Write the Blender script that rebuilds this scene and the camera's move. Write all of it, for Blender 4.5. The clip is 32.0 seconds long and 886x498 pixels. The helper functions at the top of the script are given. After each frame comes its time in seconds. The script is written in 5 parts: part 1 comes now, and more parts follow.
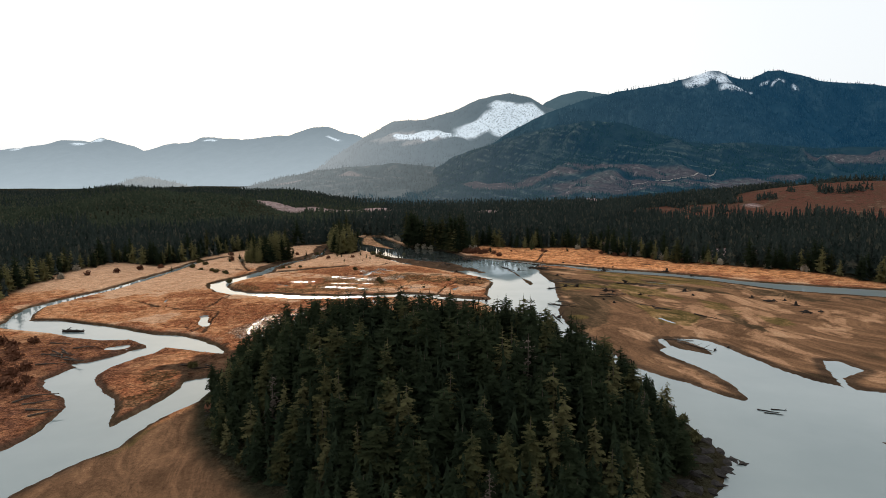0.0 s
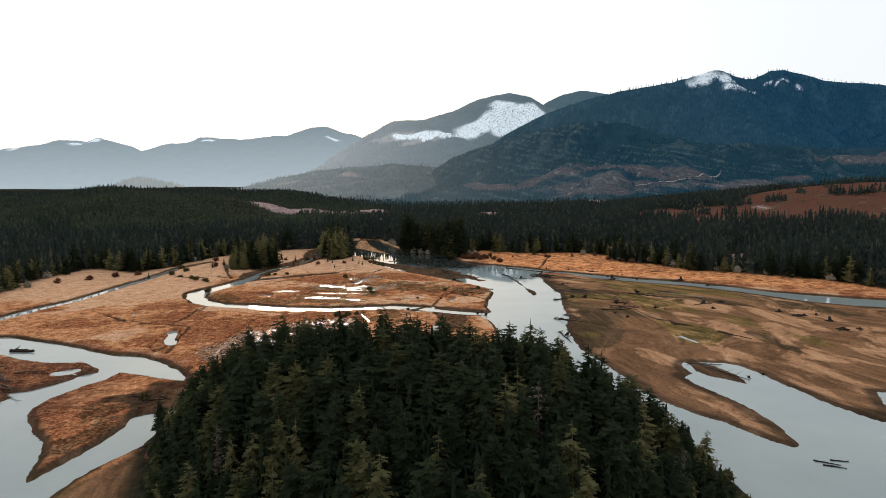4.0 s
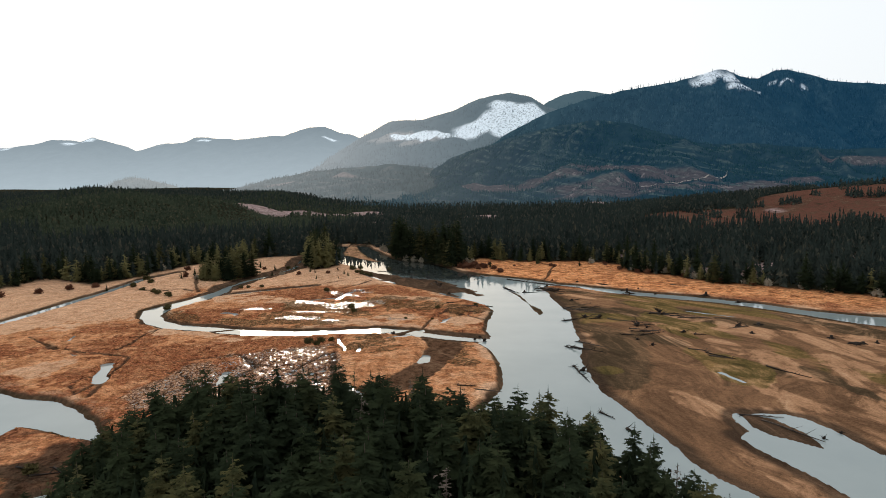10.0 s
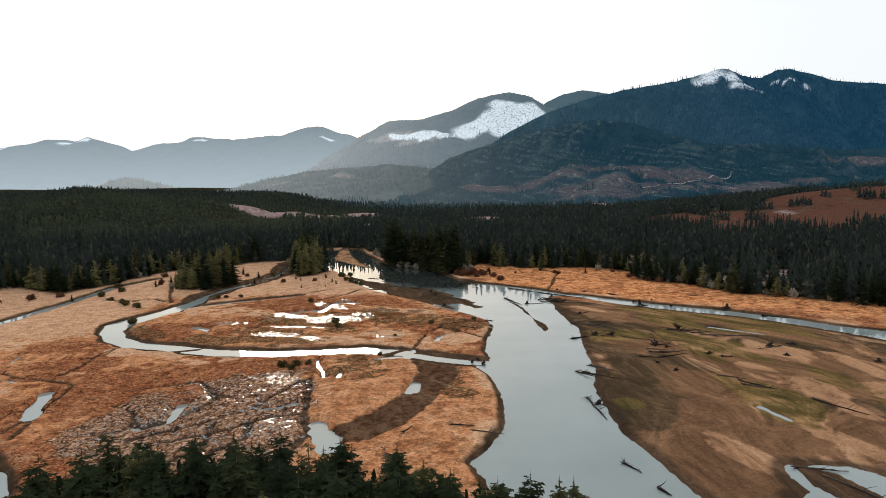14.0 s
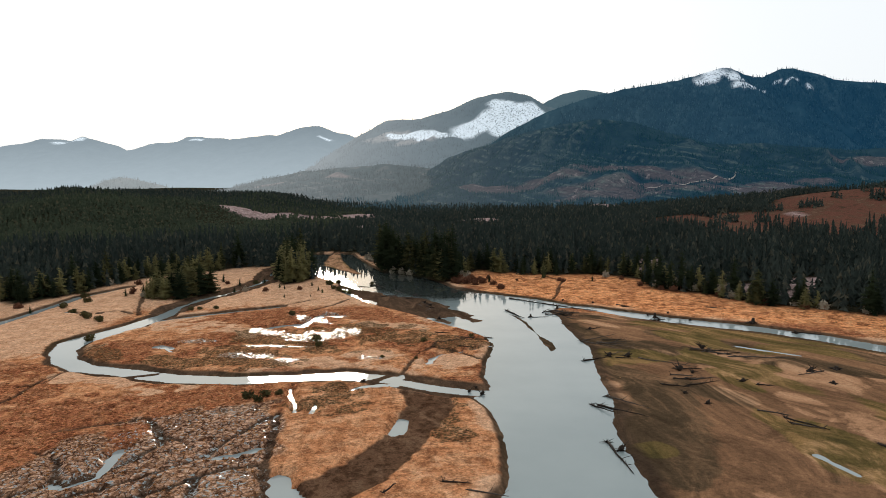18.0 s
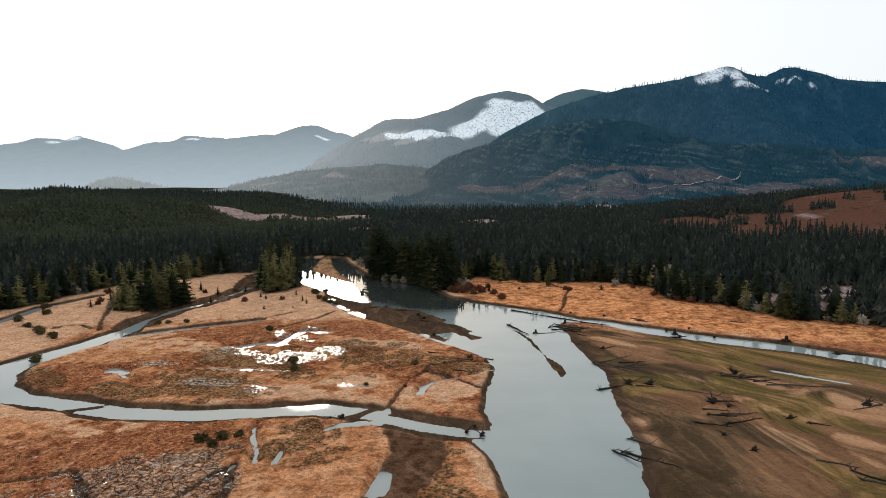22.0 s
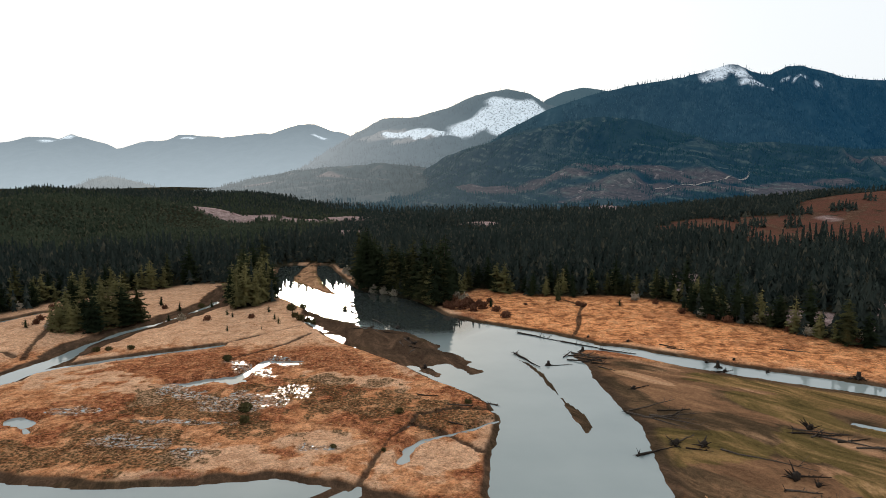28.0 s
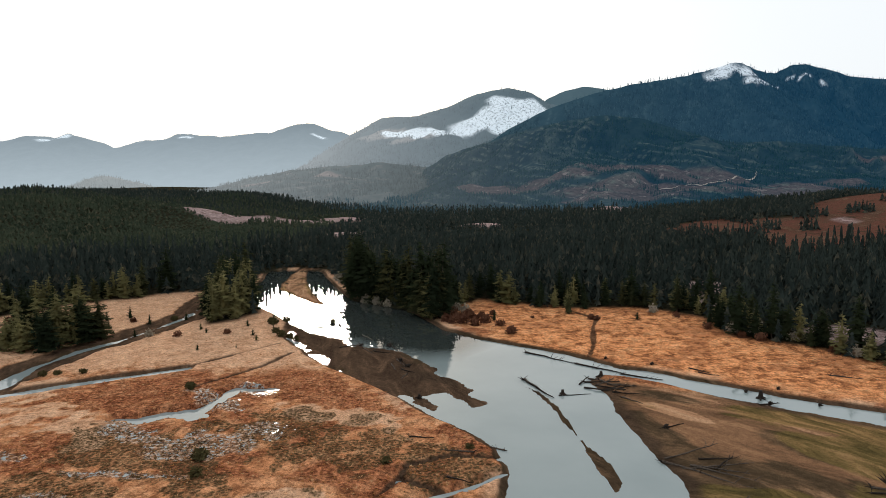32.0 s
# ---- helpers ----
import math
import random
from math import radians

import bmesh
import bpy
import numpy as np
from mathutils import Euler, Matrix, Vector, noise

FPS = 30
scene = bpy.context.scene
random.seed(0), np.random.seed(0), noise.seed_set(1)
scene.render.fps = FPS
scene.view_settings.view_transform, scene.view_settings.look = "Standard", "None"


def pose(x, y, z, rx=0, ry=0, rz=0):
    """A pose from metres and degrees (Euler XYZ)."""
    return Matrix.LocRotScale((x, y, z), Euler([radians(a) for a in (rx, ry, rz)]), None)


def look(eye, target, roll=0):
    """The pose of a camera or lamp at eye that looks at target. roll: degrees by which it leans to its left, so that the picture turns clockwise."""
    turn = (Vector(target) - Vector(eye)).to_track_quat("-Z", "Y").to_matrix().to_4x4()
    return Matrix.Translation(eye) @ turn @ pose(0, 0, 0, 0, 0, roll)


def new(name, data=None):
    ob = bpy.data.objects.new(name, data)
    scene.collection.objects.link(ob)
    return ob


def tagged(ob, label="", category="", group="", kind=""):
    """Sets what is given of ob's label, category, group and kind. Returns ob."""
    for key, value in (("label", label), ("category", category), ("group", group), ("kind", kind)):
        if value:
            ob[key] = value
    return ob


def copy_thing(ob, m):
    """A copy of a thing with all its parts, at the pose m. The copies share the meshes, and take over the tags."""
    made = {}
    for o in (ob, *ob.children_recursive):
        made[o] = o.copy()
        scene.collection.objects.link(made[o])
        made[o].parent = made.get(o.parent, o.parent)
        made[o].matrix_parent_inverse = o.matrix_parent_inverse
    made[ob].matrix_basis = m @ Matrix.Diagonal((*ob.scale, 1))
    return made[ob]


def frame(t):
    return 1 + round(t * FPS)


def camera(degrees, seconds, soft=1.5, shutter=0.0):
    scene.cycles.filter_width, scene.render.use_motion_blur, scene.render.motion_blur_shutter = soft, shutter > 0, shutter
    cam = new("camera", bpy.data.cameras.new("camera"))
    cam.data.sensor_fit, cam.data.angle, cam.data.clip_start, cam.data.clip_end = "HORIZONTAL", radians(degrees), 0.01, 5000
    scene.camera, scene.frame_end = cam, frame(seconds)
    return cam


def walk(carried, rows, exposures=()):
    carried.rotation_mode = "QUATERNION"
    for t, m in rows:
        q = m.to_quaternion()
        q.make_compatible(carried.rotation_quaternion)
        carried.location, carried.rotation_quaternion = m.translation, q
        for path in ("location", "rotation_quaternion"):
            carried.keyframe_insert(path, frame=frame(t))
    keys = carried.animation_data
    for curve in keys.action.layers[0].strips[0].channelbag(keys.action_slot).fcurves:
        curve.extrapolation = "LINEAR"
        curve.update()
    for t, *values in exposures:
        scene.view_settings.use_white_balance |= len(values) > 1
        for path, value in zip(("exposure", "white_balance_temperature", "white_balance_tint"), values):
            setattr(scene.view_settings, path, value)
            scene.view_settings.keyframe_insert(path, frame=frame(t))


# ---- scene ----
# ---------- camera ----------
cam = camera(69.984, 32.0, soft=0.7)
PATH = [
    (0.0, look((0.00, 0.00, 85.00), (-0.00, 993.45, -29.27), -0.843)),
    (1.0, look((0.78, 9.90, 85.05), (0.60, 1003.37, -29.01), -0.833)),
    (2.0, look((1.56, 19.82, 85.09), (1.26, 1013.32, -28.74), -0.821)),
    (3.0, look((2.33, 29.78, 85.14), (1.97, 1023.30, -28.47), -0.810)),
    (4.0, look((3.10, 39.76, 85.17), (2.73, 1033.31, -28.20), -0.798)),
    (5.0, look((3.86, 49.76, 85.21), (3.55, 1043.34, -27.94), -0.786)),
    (6.0, look((4.62, 59.80, 85.24), (4.41, 1053.40, -27.69), -0.774)),
    (7.0, look((5.37, 69.85, 85.27), (5.32, 1063.48, -27.44), -0.761)),
    (8.0, look((6.12, 79.93, 85.29), (6.27, 1073.58, -27.21), -0.748)),
    (9.0, look((6.86, 90.03, 85.31), (7.26, 1083.70, -27.00), -0.735)),
    (10.0, look((7.59, 100.14, 85.33), (8.28, 1093.84, -26.81), -0.722)),
    (11.0, look((8.31, 110.28, 85.34), (9.33, 1103.99, -26.63), -0.708)),
    (12.0, look((9.03, 120.43, 85.34), (10.40, 1114.15, -26.48), -0.694)),
    (13.0, look((9.73, 130.59, 85.34), (11.50, 1124.33, -26.36), -0.680)),
    (14.0, look((10.42, 140.77, 85.34), (12.60, 1134.52, -26.25), -0.666)),
    (15.0, look((11.10, 150.95, 85.33), (13.71, 1144.71, -26.17), -0.652)),
    (16.0, look((11.76, 161.15, 85.32), (14.82, 1154.92, -26.12), -0.638)),
    (17.0, look((12.41, 171.35, 85.30), (15.93, 1165.12, -26.08), -0.623)),
    (18.0, look((13.05, 181.56, 85.28), (17.02, 1175.33, -26.07), -0.609)),
    (19.0, look((13.67, 191.76, 85.25), (18.10, 1185.54, -26.09), -0.595)),
    (20.0, look((14.28, 201.97, 85.22), (19.15, 1195.74, -26.12), -0.580)),
    (21.0, look((14.87, 212.18, 85.18), (20.16, 1205.94, -26.18), -0.566)),
    (22.0, look((15.44, 222.38, 85.14), (21.14, 1216.14, -26.25), -0.552)),
    (23.0, look((15.99, 232.57, 85.10), (22.06, 1226.33, -26.34), -0.538)),
    (24.0, look((16.52, 242.76, 85.05), (22.92, 1236.50, -26.44), -0.525)),
    (25.0, look((17.04, 252.93, 84.99), (23.72, 1246.67, -26.56), -0.512)),
    (26.0, look((17.53, 263.09, 84.93), (24.43, 1256.82, -26.68), -0.499)),
    (27.0, look((18.00, 273.23, 84.87), (25.06, 1266.95, -26.80), -0.487)),
    (28.0, look((18.44, 283.35, 84.81), (25.60, 1277.06, -26.92), -0.475)),
    (29.0, look((18.86, 293.45, 84.74), (26.02, 1287.16, -27.04), -0.463)),
    (30.0, look((19.26, 303.52, 84.66), (26.33, 1297.23, -27.15), -0.453)),
    (31.0, look((19.62, 313.57, 84.59), (26.51, 1307.27, -27.25), -0.443)),
    (32.0, look((19.97, 323.58, 84.51), (26.55, 1317.28, -27.33), -0.433)),
]
walk(cam, PATH)

# ---------- light ----------
SUN_AZ, SUN_EL = radians(-12), radians(14)      # low ahead, behind thin cloud
scene.view_settings.exposure = 0.05
world = bpy.data.worlds.new("sky")
scene.world = world
world.use_nodes = True
wn, wl = world.node_tree.nodes, world.node_tree.links
wn.clear()
sky = wn.new("ShaderNodeTexSky")
sky.sky_type, sky.sun_disc = "NISHITA", False
sky.sun_elevation, sky.sun_rotation = SUN_EL, SUN_AZ
sky.air_density, sky.dust_density, sky.ozone_density = 1.0, 7.0, 1.0
sky_bg = wn.new("ShaderNodeBackground")
sky_bg.inputs["Strength"].default_value = 0.015
wl.new(sky.outputs["Color"], sky_bg.inputs["Color"])
veil = wn.new("ShaderNodeBackground")          # thin bright overcast
veil.inputs["Color"].default_value = (0.93, 0.985, 1.03, 1)
veil.inputs["Strength"].default_value = 0.885
mixw = wn.new("ShaderNodeAddShader")
wl.new(sky_bg.outputs[0], mixw.inputs[0])
wl.new(veil.outputs[0], mixw.inputs[1])
wout = wn.new("ShaderNodeOutputWorld")
wl.new(mixw.outputs[0], wout.inputs["Surface"])
sun = new("sun", bpy.data.lights.new("sun", "SUN"))
sun.data.energy, sun.data.angle, sun.data.color = 1.6, radians(12.0), (1.0, 0.90, 0.78)
sun_way = Vector((math.sin(SUN_AZ) * math.cos(SUN_EL), math.cos(SUN_AZ) * math.cos(SUN_EL), math.sin(SUN_EL)))
sun.matrix_world = look(sun_way * 3000, (0, 0, 0))

# ---------- numeric helpers ----------
rng = np.random.default_rng(7)
LATTICE = np.random.default_rng(3).random((256, 256))


def vnoise(x, y, size, shift=0.0):
    """Smooth value noise in 0..1 with cells of that size in metres."""
    u, v = np.asarray(x) / size + shift + 500, np.asarray(y) / size + shift * 1.7 + 500
    i, j = np.floor(u).astype(int), np.floor(v).astype(int)
    a, b = u - i, v - j
    a, b = a * a * (3 - 2 * a), b * b * (3 - 2 * b)
    g = lambda p, q: LATTICE[p % 256, q % 256]
    return (g(i, j) * (1 - a) + g(i + 1, j) * a) * (1 - b) + (g(i, j + 1) * (1 - a) + g(i + 1, j + 1) * a) * b


def fbm(x, y, size, octaves=4, shift=0.0):
    total, amp, norm = 0.0, 1.0, 0.0
    for k in range(octaves):
        total = total + amp * vnoise(x, y, size / 2 ** k, shift + 13.7 * k)
        norm += amp
        amp *= 0.5
    return total / norm


def sstep(a, b, x):
    t = np.clip((x - a) / (b - a), 0, 1)
    return t * t * (3 - 2 * t)


def line_dist(x, y, pts, closed=False, reach=80.0):
    """Distance to a polyline, up to the reach, and the fraction of the way along it."""
    pts = np.array(pts, float)
    nxt = np.roll(pts, -1, 0) if closed else pts[1:]
    best, along = np.full(x.shape, reach), np.zeros(x.shape)
    n = len(nxt)
    for k in range(n):
        (ax, ay), (bx, by) = pts[k], nxt[k]
        sel = np.flatnonzero((y > min(ay, by) - reach) & (y < max(ay, by) + reach) & (x > min(ax, bx) - reach) & (x < max(ax, bx) + reach))
        if not len(sel):
            continue
        px, py, dx, dy = x[sel], y[sel], bx - ax, by - ay
        t = np.clip(((px - ax) * dx + (py - ay) * dy) / (dx * dx + dy * dy + 1e-9), 0, 1)
        d = np.hypot(px - ax - t * dx, py - ay - t * dy)
        near = d < best[sel]
        best[sel[near]] = d[near]
        along[sel[near]] = ((k + t) / n)[near]
    return best, along


def inside(x, y, pts):
    pts = np.array(pts, float)
    hit = np.zeros(x.shape, bool)
    for (ax, ay), (bx, by) in zip(pts, np.roll(pts, -1, 0)):
        if ay != by:
            hit ^= ((ay > y) != (by > y)) & (x < (bx - ax) * (y - ay) / (by - ay) + ax)
    return hit


def area_sd(x, y, pts):
    """Signed distance to an outline, positive inside."""
    d, _ = line_dist(x, y, pts, True)
    return np.where(inside(x, y, pts), d, -d)


# ---------- the plan: shores, channels, bars ----------
WEST_BANK = [(-150, 1000), (-140, 920), (-131, 868), (-120, 799), (-104, 744), (-84, 715), (-68, 689), (-61, 653), (-42, 619),
             (-27, 598), (-2, 570), (14, 546), (28, 529), (37, 513), (40, 499), (38, 484), (34, 469), (31, 447), (33, 423),
             (25, 421), (31, 405), (33, 390), (33, 371), (32, 350), (26, 335), (18, 322)]
ISLAND_SHORE = [(24, 305), (48, 290), (68, 265), (80, 235), (83, 205), (85, 180), (74, 162), (55, 140), (20, 100), (-40, 40),
                (-120, -20), (-450, -100), (-450, -420), (460, -420), (460, 150)]
BAY_EDGE = [(300, 205), (171, 232), (159, 237), (160, 243), (163, 252), (178, 262), (176, 275), (170, 277), (163, 259), (157, 240), (150, 250), (145, 262),
            (142, 277), (139, 288), (137, 302), (134, 313), (129, 317), (120, 318), (111, 318), (109, 311), (110, 303), (104, 298), (106, 288),
            (111, 275), (114, 261), (115, 247), (115, 234), (114, 229)]
EAST_BANK = [(111, 228), (105, 236), (99, 248), (92, 256), (87, 264), (82, 276), (80, 292), (76, 314), (72, 336), (70, 357), (70, 369), (73, 394), (79, 415),
             (80, 437), (83, 467), (87, 490), (85, 505), (84, 530), (85, 555), (82, 578)]
NORTH_SHORE = [(97, 598), (80, 618), (55, 637), (41, 648), (22, 670), (-1, 725), (-42, 761), (-64, 821), (-91, 907), (-112, 960),
               (-122, 1000)]
RIVER = WEST_BANK + ISLAND_SHORE + BAY_EDGE + EAST_BANK + NORTH_SHORE
WEST_WATER = [(-268, 384), (-238, 382), (-208, 369), (-181, 355), (-160, 343), (-144, 339), (-130, 330), (-118, 319), (-110, 308), (-108, 301), (-118, 305),
              (-132, 312), (-142, 315), (-144, 302), (-148, 297), (-150, 290), (-153, 279), (-153, 272), (-149, 262), (-137, 246), (-130, 239), (-125, 230),
              (-117, 211), (-112, 227), (-109, 237), (-108, 251), (-110, 260), (-102, 266), (-96, 269), (-94, 250), (-96, 236), (-100, 226), (-104, 211),
              (-106, 194), (-112, 186), (-119, 165), (-125, 130), (-160, 90), (-260, 40)]
WEST_WATER += [(-420, 20), (-420, 60), (-240, 100), (-160, 160), (-140, 196), (-140, 212), (-144, 231), (-148, 238), (-158, 247), (-167, 256), (-173, 266),
               (-172, 272), (-170, 283), (-175, 289), (-167, 292), (-160, 302), (-157, 310), (-152, 316), (-154, 321), (-166, 331), (-180, 330), (-197, 336),
               (-220, 349), (-239, 356), (-268, 366)]
MID_BAR = [(-67, 688), (-52, 665), (-30, 647), (-4, 629), (11, 613), (17, 592), (30, 573), (36, 553), (32, 548), (27, 556), (21, 564), (14, 561), (17, 548), (10, 556), (0, 568),
           (-17, 588), (-30, 604), (-43, 632), (-56, 652)]
POINT_BAR = [(-108, 833), (-112, 882), (-108, 935), (-99, 895), (-90, 847), (-74, 790), (-61, 755), (-54, 742), (-64, 746), (-81, 771), (-103, 804)]
INLET_BAR = [(113, 320), (123, 314), (126, 303), (127, 295), (127, 285), (124, 288), (119, 294), (115, 298), (111, 306)]
THIN_BAR = [(55, 572), (58, 563), (61.5, 548), (63, 532), (64.5, 517), (66, 500), (67, 484), (70, 491), (69.5, 505), (66.5, 517), (64.6, 532), (63, 550), (59, 566)]
BAY_BAR = [(137, 190), (150, 182), (148, 176), (137, 183)]
LOOP = [(40, 424), (24, 426), (10, 431), (0, 437), (-12, 445), (-30, 450), (-53, 447), (-78, 445), (-102, 448), (-132, 459), (-153, 466), (-168, 478), (-178, 494),
        (-183, 512), (-178, 528), (-169, 548), (-163, 578), (-164, 605), (-159, 631), (-149, 651), (-142, 676), (-136, 705), (-138, 736), (-145, 780)]
LOOP_MUD = [[(-128, 450), (-114, 455)], [(-25, 437), (-17, 442), (-9, 449)], [(-5, 446), (6, 440)]]
NE_CHANNEL = [(80, 597), (108, 585), (140, 557), (165, 540), (188, 526), (212, 505), (230, 482), (246, 466), (272, 447), (305, 430), (430, 385)]
WEST_STREAM = [(-258, 372), (-272, 403), (-278, 423), (-271, 456), (-262, 486), (-258, 531), (-254, 581), (-254, 643), (-237, 686)]
THIN_STREAM = [(-170, 552), (-153, 565), (-137, 576), (-119, 586), (-95, 599)]
CREEKS = [
    [(-140, 345), (-139, 362), (-141, 384), (-144, 398), (-173, 408), (-195, 419), (-220, 440)],
    [(-157, 411), (-156, 425), (-158, 445), (-156, 456)],
    [(-150, 392), (-138, 364), (-136, 356), (-133, 342)],
    [(-104, 344), (-96, 351), (-90, 355), (-84, 360), (-80, 369), (-77, 376), (-81, 385), (-92, 400), (-102, 395), (-118, 388)],
    [(-92, 340), (-80, 349), (-74, 353), (-67, 360), (-60, 367), (-57, 379), (-53, 388), (-47, 404)]] + [
    [(-47, 404), (-42, 377), (-40, 361), (-35, 345), (-38, 328)],
    [(-80, 338), (-68, 344), (-62, 348), (-57, 354), (-51, 359), (-43, 361)],
    [(-66, 374), (-72, 379), (-81, 385)],
    [(-62, 330), (-55, 340), (-57, 354)],
    [(-115, 372), (-104, 366), (-96, 351)]] + [
    [(-140, 345), (-150, 358), (-146, 374)],
    [(-162, 436), (-155, 441), (-155, 459)],
    [(-74, 322), (-66, 334), (-70, 353)],
    [(31, 470), (20, 485), (8, 492), (2, 480), (-2, 462), (-5, 446)],
    [(38, 505), (22, 507), (10, 500), (8, 492)],
    [(-95, 599), (-78, 620), (-62, 640)],
    [(-80, 572), (-60, 600), (-52, 622)],
    [(104, 708), (113, 690), (106, 670), (101, 650), (97, 632), (90, 612)],
    [(-205, 640), (-190, 600), (-178, 575)],
    [(-230, 590), (-212, 584), (-196, 590), (-185, 580)],
]
POOLS = [  # centre, half length, half width, turn in degrees
    (-167, 316, 6, 5.0, 40), (-112, 409, 3, 1.4, 70), (-28, 338, 9, 3.0, 110), (-153, 304, 4, 3.0, 60),
    (-228, 588, 8, 2.0, 150), (-213, 583, 6, 1.6, 170), (-50, 686, 8, 2.5, 150),
    (-40, 660, 5, 2.0, 120), (-34, 668, 4, 1.5, 100), (-25, 640, 4, 1.4, 120), (-29, 668, 3, 1.2, 120),
]
PONDS = [  # half width and line of the long pools
    (2.4, [(-94, 540), (-85, 539)]), (4.4, [(-84, 539), (-79, 543), (-73, 545), (-67, 542)]), (2.6, [(-68, 547), (-64, 561), (-62, 571), (-54, 569), (-47, 570)]),
    (3.6, [(-133, 501), (-127, 497)]), (0.9, [(-126, 495), (-120, 489)]), (0.7, [(-49, 433), (-47, 424), (-43, 415), (-41, 405)]), (0.8, [(-35, 414), (-35, 408), (-35, 404)]),
    (1.7, [(7, 465), (9, 475), (14, 481)]), (0.8, [(14, 481), (28, 488), (38, 496)]), (2.2, [(-23, 430), (-19, 434), (-7, 436)])] + [(2.6, [(-150, 390), (-145, 374), (-141, 363)]),
    (1.5, [(-179, 407), (-171, 403)]), (1.2, [(-195, 416), (-189, 415)]), (1.0, [(-194, 430), (-198, 446)]), (1.5, [(-93, 350), (-87, 355), (-88, 365), (-89, 374)]),
    (2.4, [(-56, 368), (-51, 370), (-46, 374)]), (2.8, [(-34, 354), (-30, 340)]), (2.2, [(-2, 397), (-3, 386)]), (1.0, [(127, 366), (131, 352)]), (1.4, [(160, 490), (182, 472)]),
]
CUT_RISE = [(-370, 1425), (-300, 1485), (-215, 1440), (-150, 1500), (-110, 1180)]
BOG = [(-118, 340), (-110, 379), (-98, 404), (-64, 414), (-50, 416), (-42, 377), (-34, 343), (-40, 318), (-90, 318)]
# patches of the cover: centre, half length, half width, turn in degrees
ALGAE = [(156, 526, 56, 13, -30), (111, 475, 9, 7, -36), (128, 467, 6, 6, -35), (175, 481, 14, 8, -16), (146, 449, 11, 8, 5), (135, 371, 23, 9, -87), (135, 438, 15, 5, -76),
         (80, 371, 5, 4.2, -2), (130, 376, 28, 7, -80), (184, 365, 37, 12, -76), (145, 450, 32, 7, -67), (194, 479, 19, 7, -56), (100, 471, 18, 11, -1),
         (148, 509, 21, 13, -59)]
SILT = [(120, 482, 30, 12, -50), (150, 500, 30, 10, -45), (96, 432, 28, 16, -70), (116, 425, 25, 8, -65), (92, 401, 34, 15, -85), (84, 385, 34, 12, -82), (170, 335, 33, 6, -84), (230, 424, 24, 13, -41),
        (109, 557, 21, 7, -36), (95, 498, 32, 9, -81), (187, 452, 20, 8, -52), (113, 303, 11, 5, -65), (-104, 282, 18, 11, 80), (205, 470, 30, 8, -50)]
TAN = [(166, 443, 30, 14, -44), (134, 360, 13, 7, -77), (149, 404, 16, 7, -78), (102, 326, 16, 7, -62), (160, 375, 27, 6, -85), (107, 262, 32, 6, -72), (226, 422, 43, 8, -89),
       (140, 455, 24, 11, -67), (126, 418, 10, 4.0, -68), (148, 289, 23, 6, -90), (140, 330, 20, 6, -75), (200, 400, 40, 8, -80), (105, 542, 12, 4, -50), (122, 478, 10, 4, -40)]
PALE = [(-209, 650, 22, 29, 35), (-201, 562, 10, 14, 35), (-122, 544, 31, 13, -40), (-35, 464, 25, 10, -11), (15, 465, 12, 13, 13), (-228, 490, 42, 26, 48),
        (-177, 377, 14, 9, 78), (-126, 540, 31, 11, -15), (-23, 474, 15, 8, -1), (-131, 448, 36, 10, -25), (-209, 511, 39, 19, -40), (-16, 538, 20, 8, -25),
        (-64, 404, 8, 5, 51)]
RUST = [(-80, 426, 31, 19, -9), (-87, 412, 21, 16, -1), (-103, 505, 12, 11, 18), (-65, 574, 41, 16, -2), (-30, 572, 38, 14, -48), (-114, 382, 38, 22, -37),
        (-149, 370, 16, 10, 51), (-143, 497, 30, 13, 15), (-161, 429, 23, 16, 24), (-122, 402, 38, 19, -23), (-84, 563, 39, 8, -52), (-107, 521, 12, 10, -8),
        (-219, 409, 20, 13, -3), (-130, 262, 14, 8, 60)]
STUBBLE = [(-79, 470, 19, 10, -15), (-111, 471, 20, 8, -15), (-28, 527, 26, 13, -12), (-5, 501, 14, 11, -22), (18, 499, 18, 11, 30), (-30, 414, 15, 13, -30),
           (-30, 427, 10, 8, -42), (12, 408, 8, 10, -48), (-61, 505, 29, 11, -45), (-30, 416, 18, 13, -47), (12, 395, 17, 6, -78), (-158, 484, 22, 8, -38),
           (-18, 513, 16, 13, -31), (-90, 481, 25, 13, -14)]
STUBBLE += [(-117, 240, 18, 8, 62), (-80, 510, 23, 10, -35), (-120, 268, 14, 9, 60)]
MUD = [(-104, 284, 26, 15, 80), (-121, 277, 9, 5, 10), (-160, 312, 10, 4, 60), (-120, 312, 14, 3, 25)]
SPECKS = [(-82, 526, 13, 6, -35), (-54, 514, 17, 11, 1), (-116, 504, 8, 2.4, -8), (-78, 496, 8, 2.4, 7), (-84, 479, 16, 4.8, -8), (-34, 521, 5, 3.0, 52),
          (-22, 473, 10, 3.2, -2), (-60, 471, 6, 3.2, -32), (-46, 422, 12, 2.0, 103), (-113, 507, 9, 3.2, -10), (-68, 495, 21, 2.4, -4), (-84, 479, 18, 6, -13),
          (-38, 528, 10, 6, -28), (-66, 556, 18, 6, -41)]
SPECKS += [(-56, 570, 13, 4.8, -39), (-56, 369, 10, 10, 20), (-88, 362, 12, 6, 60), (-50, 350, 10, 19, 0)]
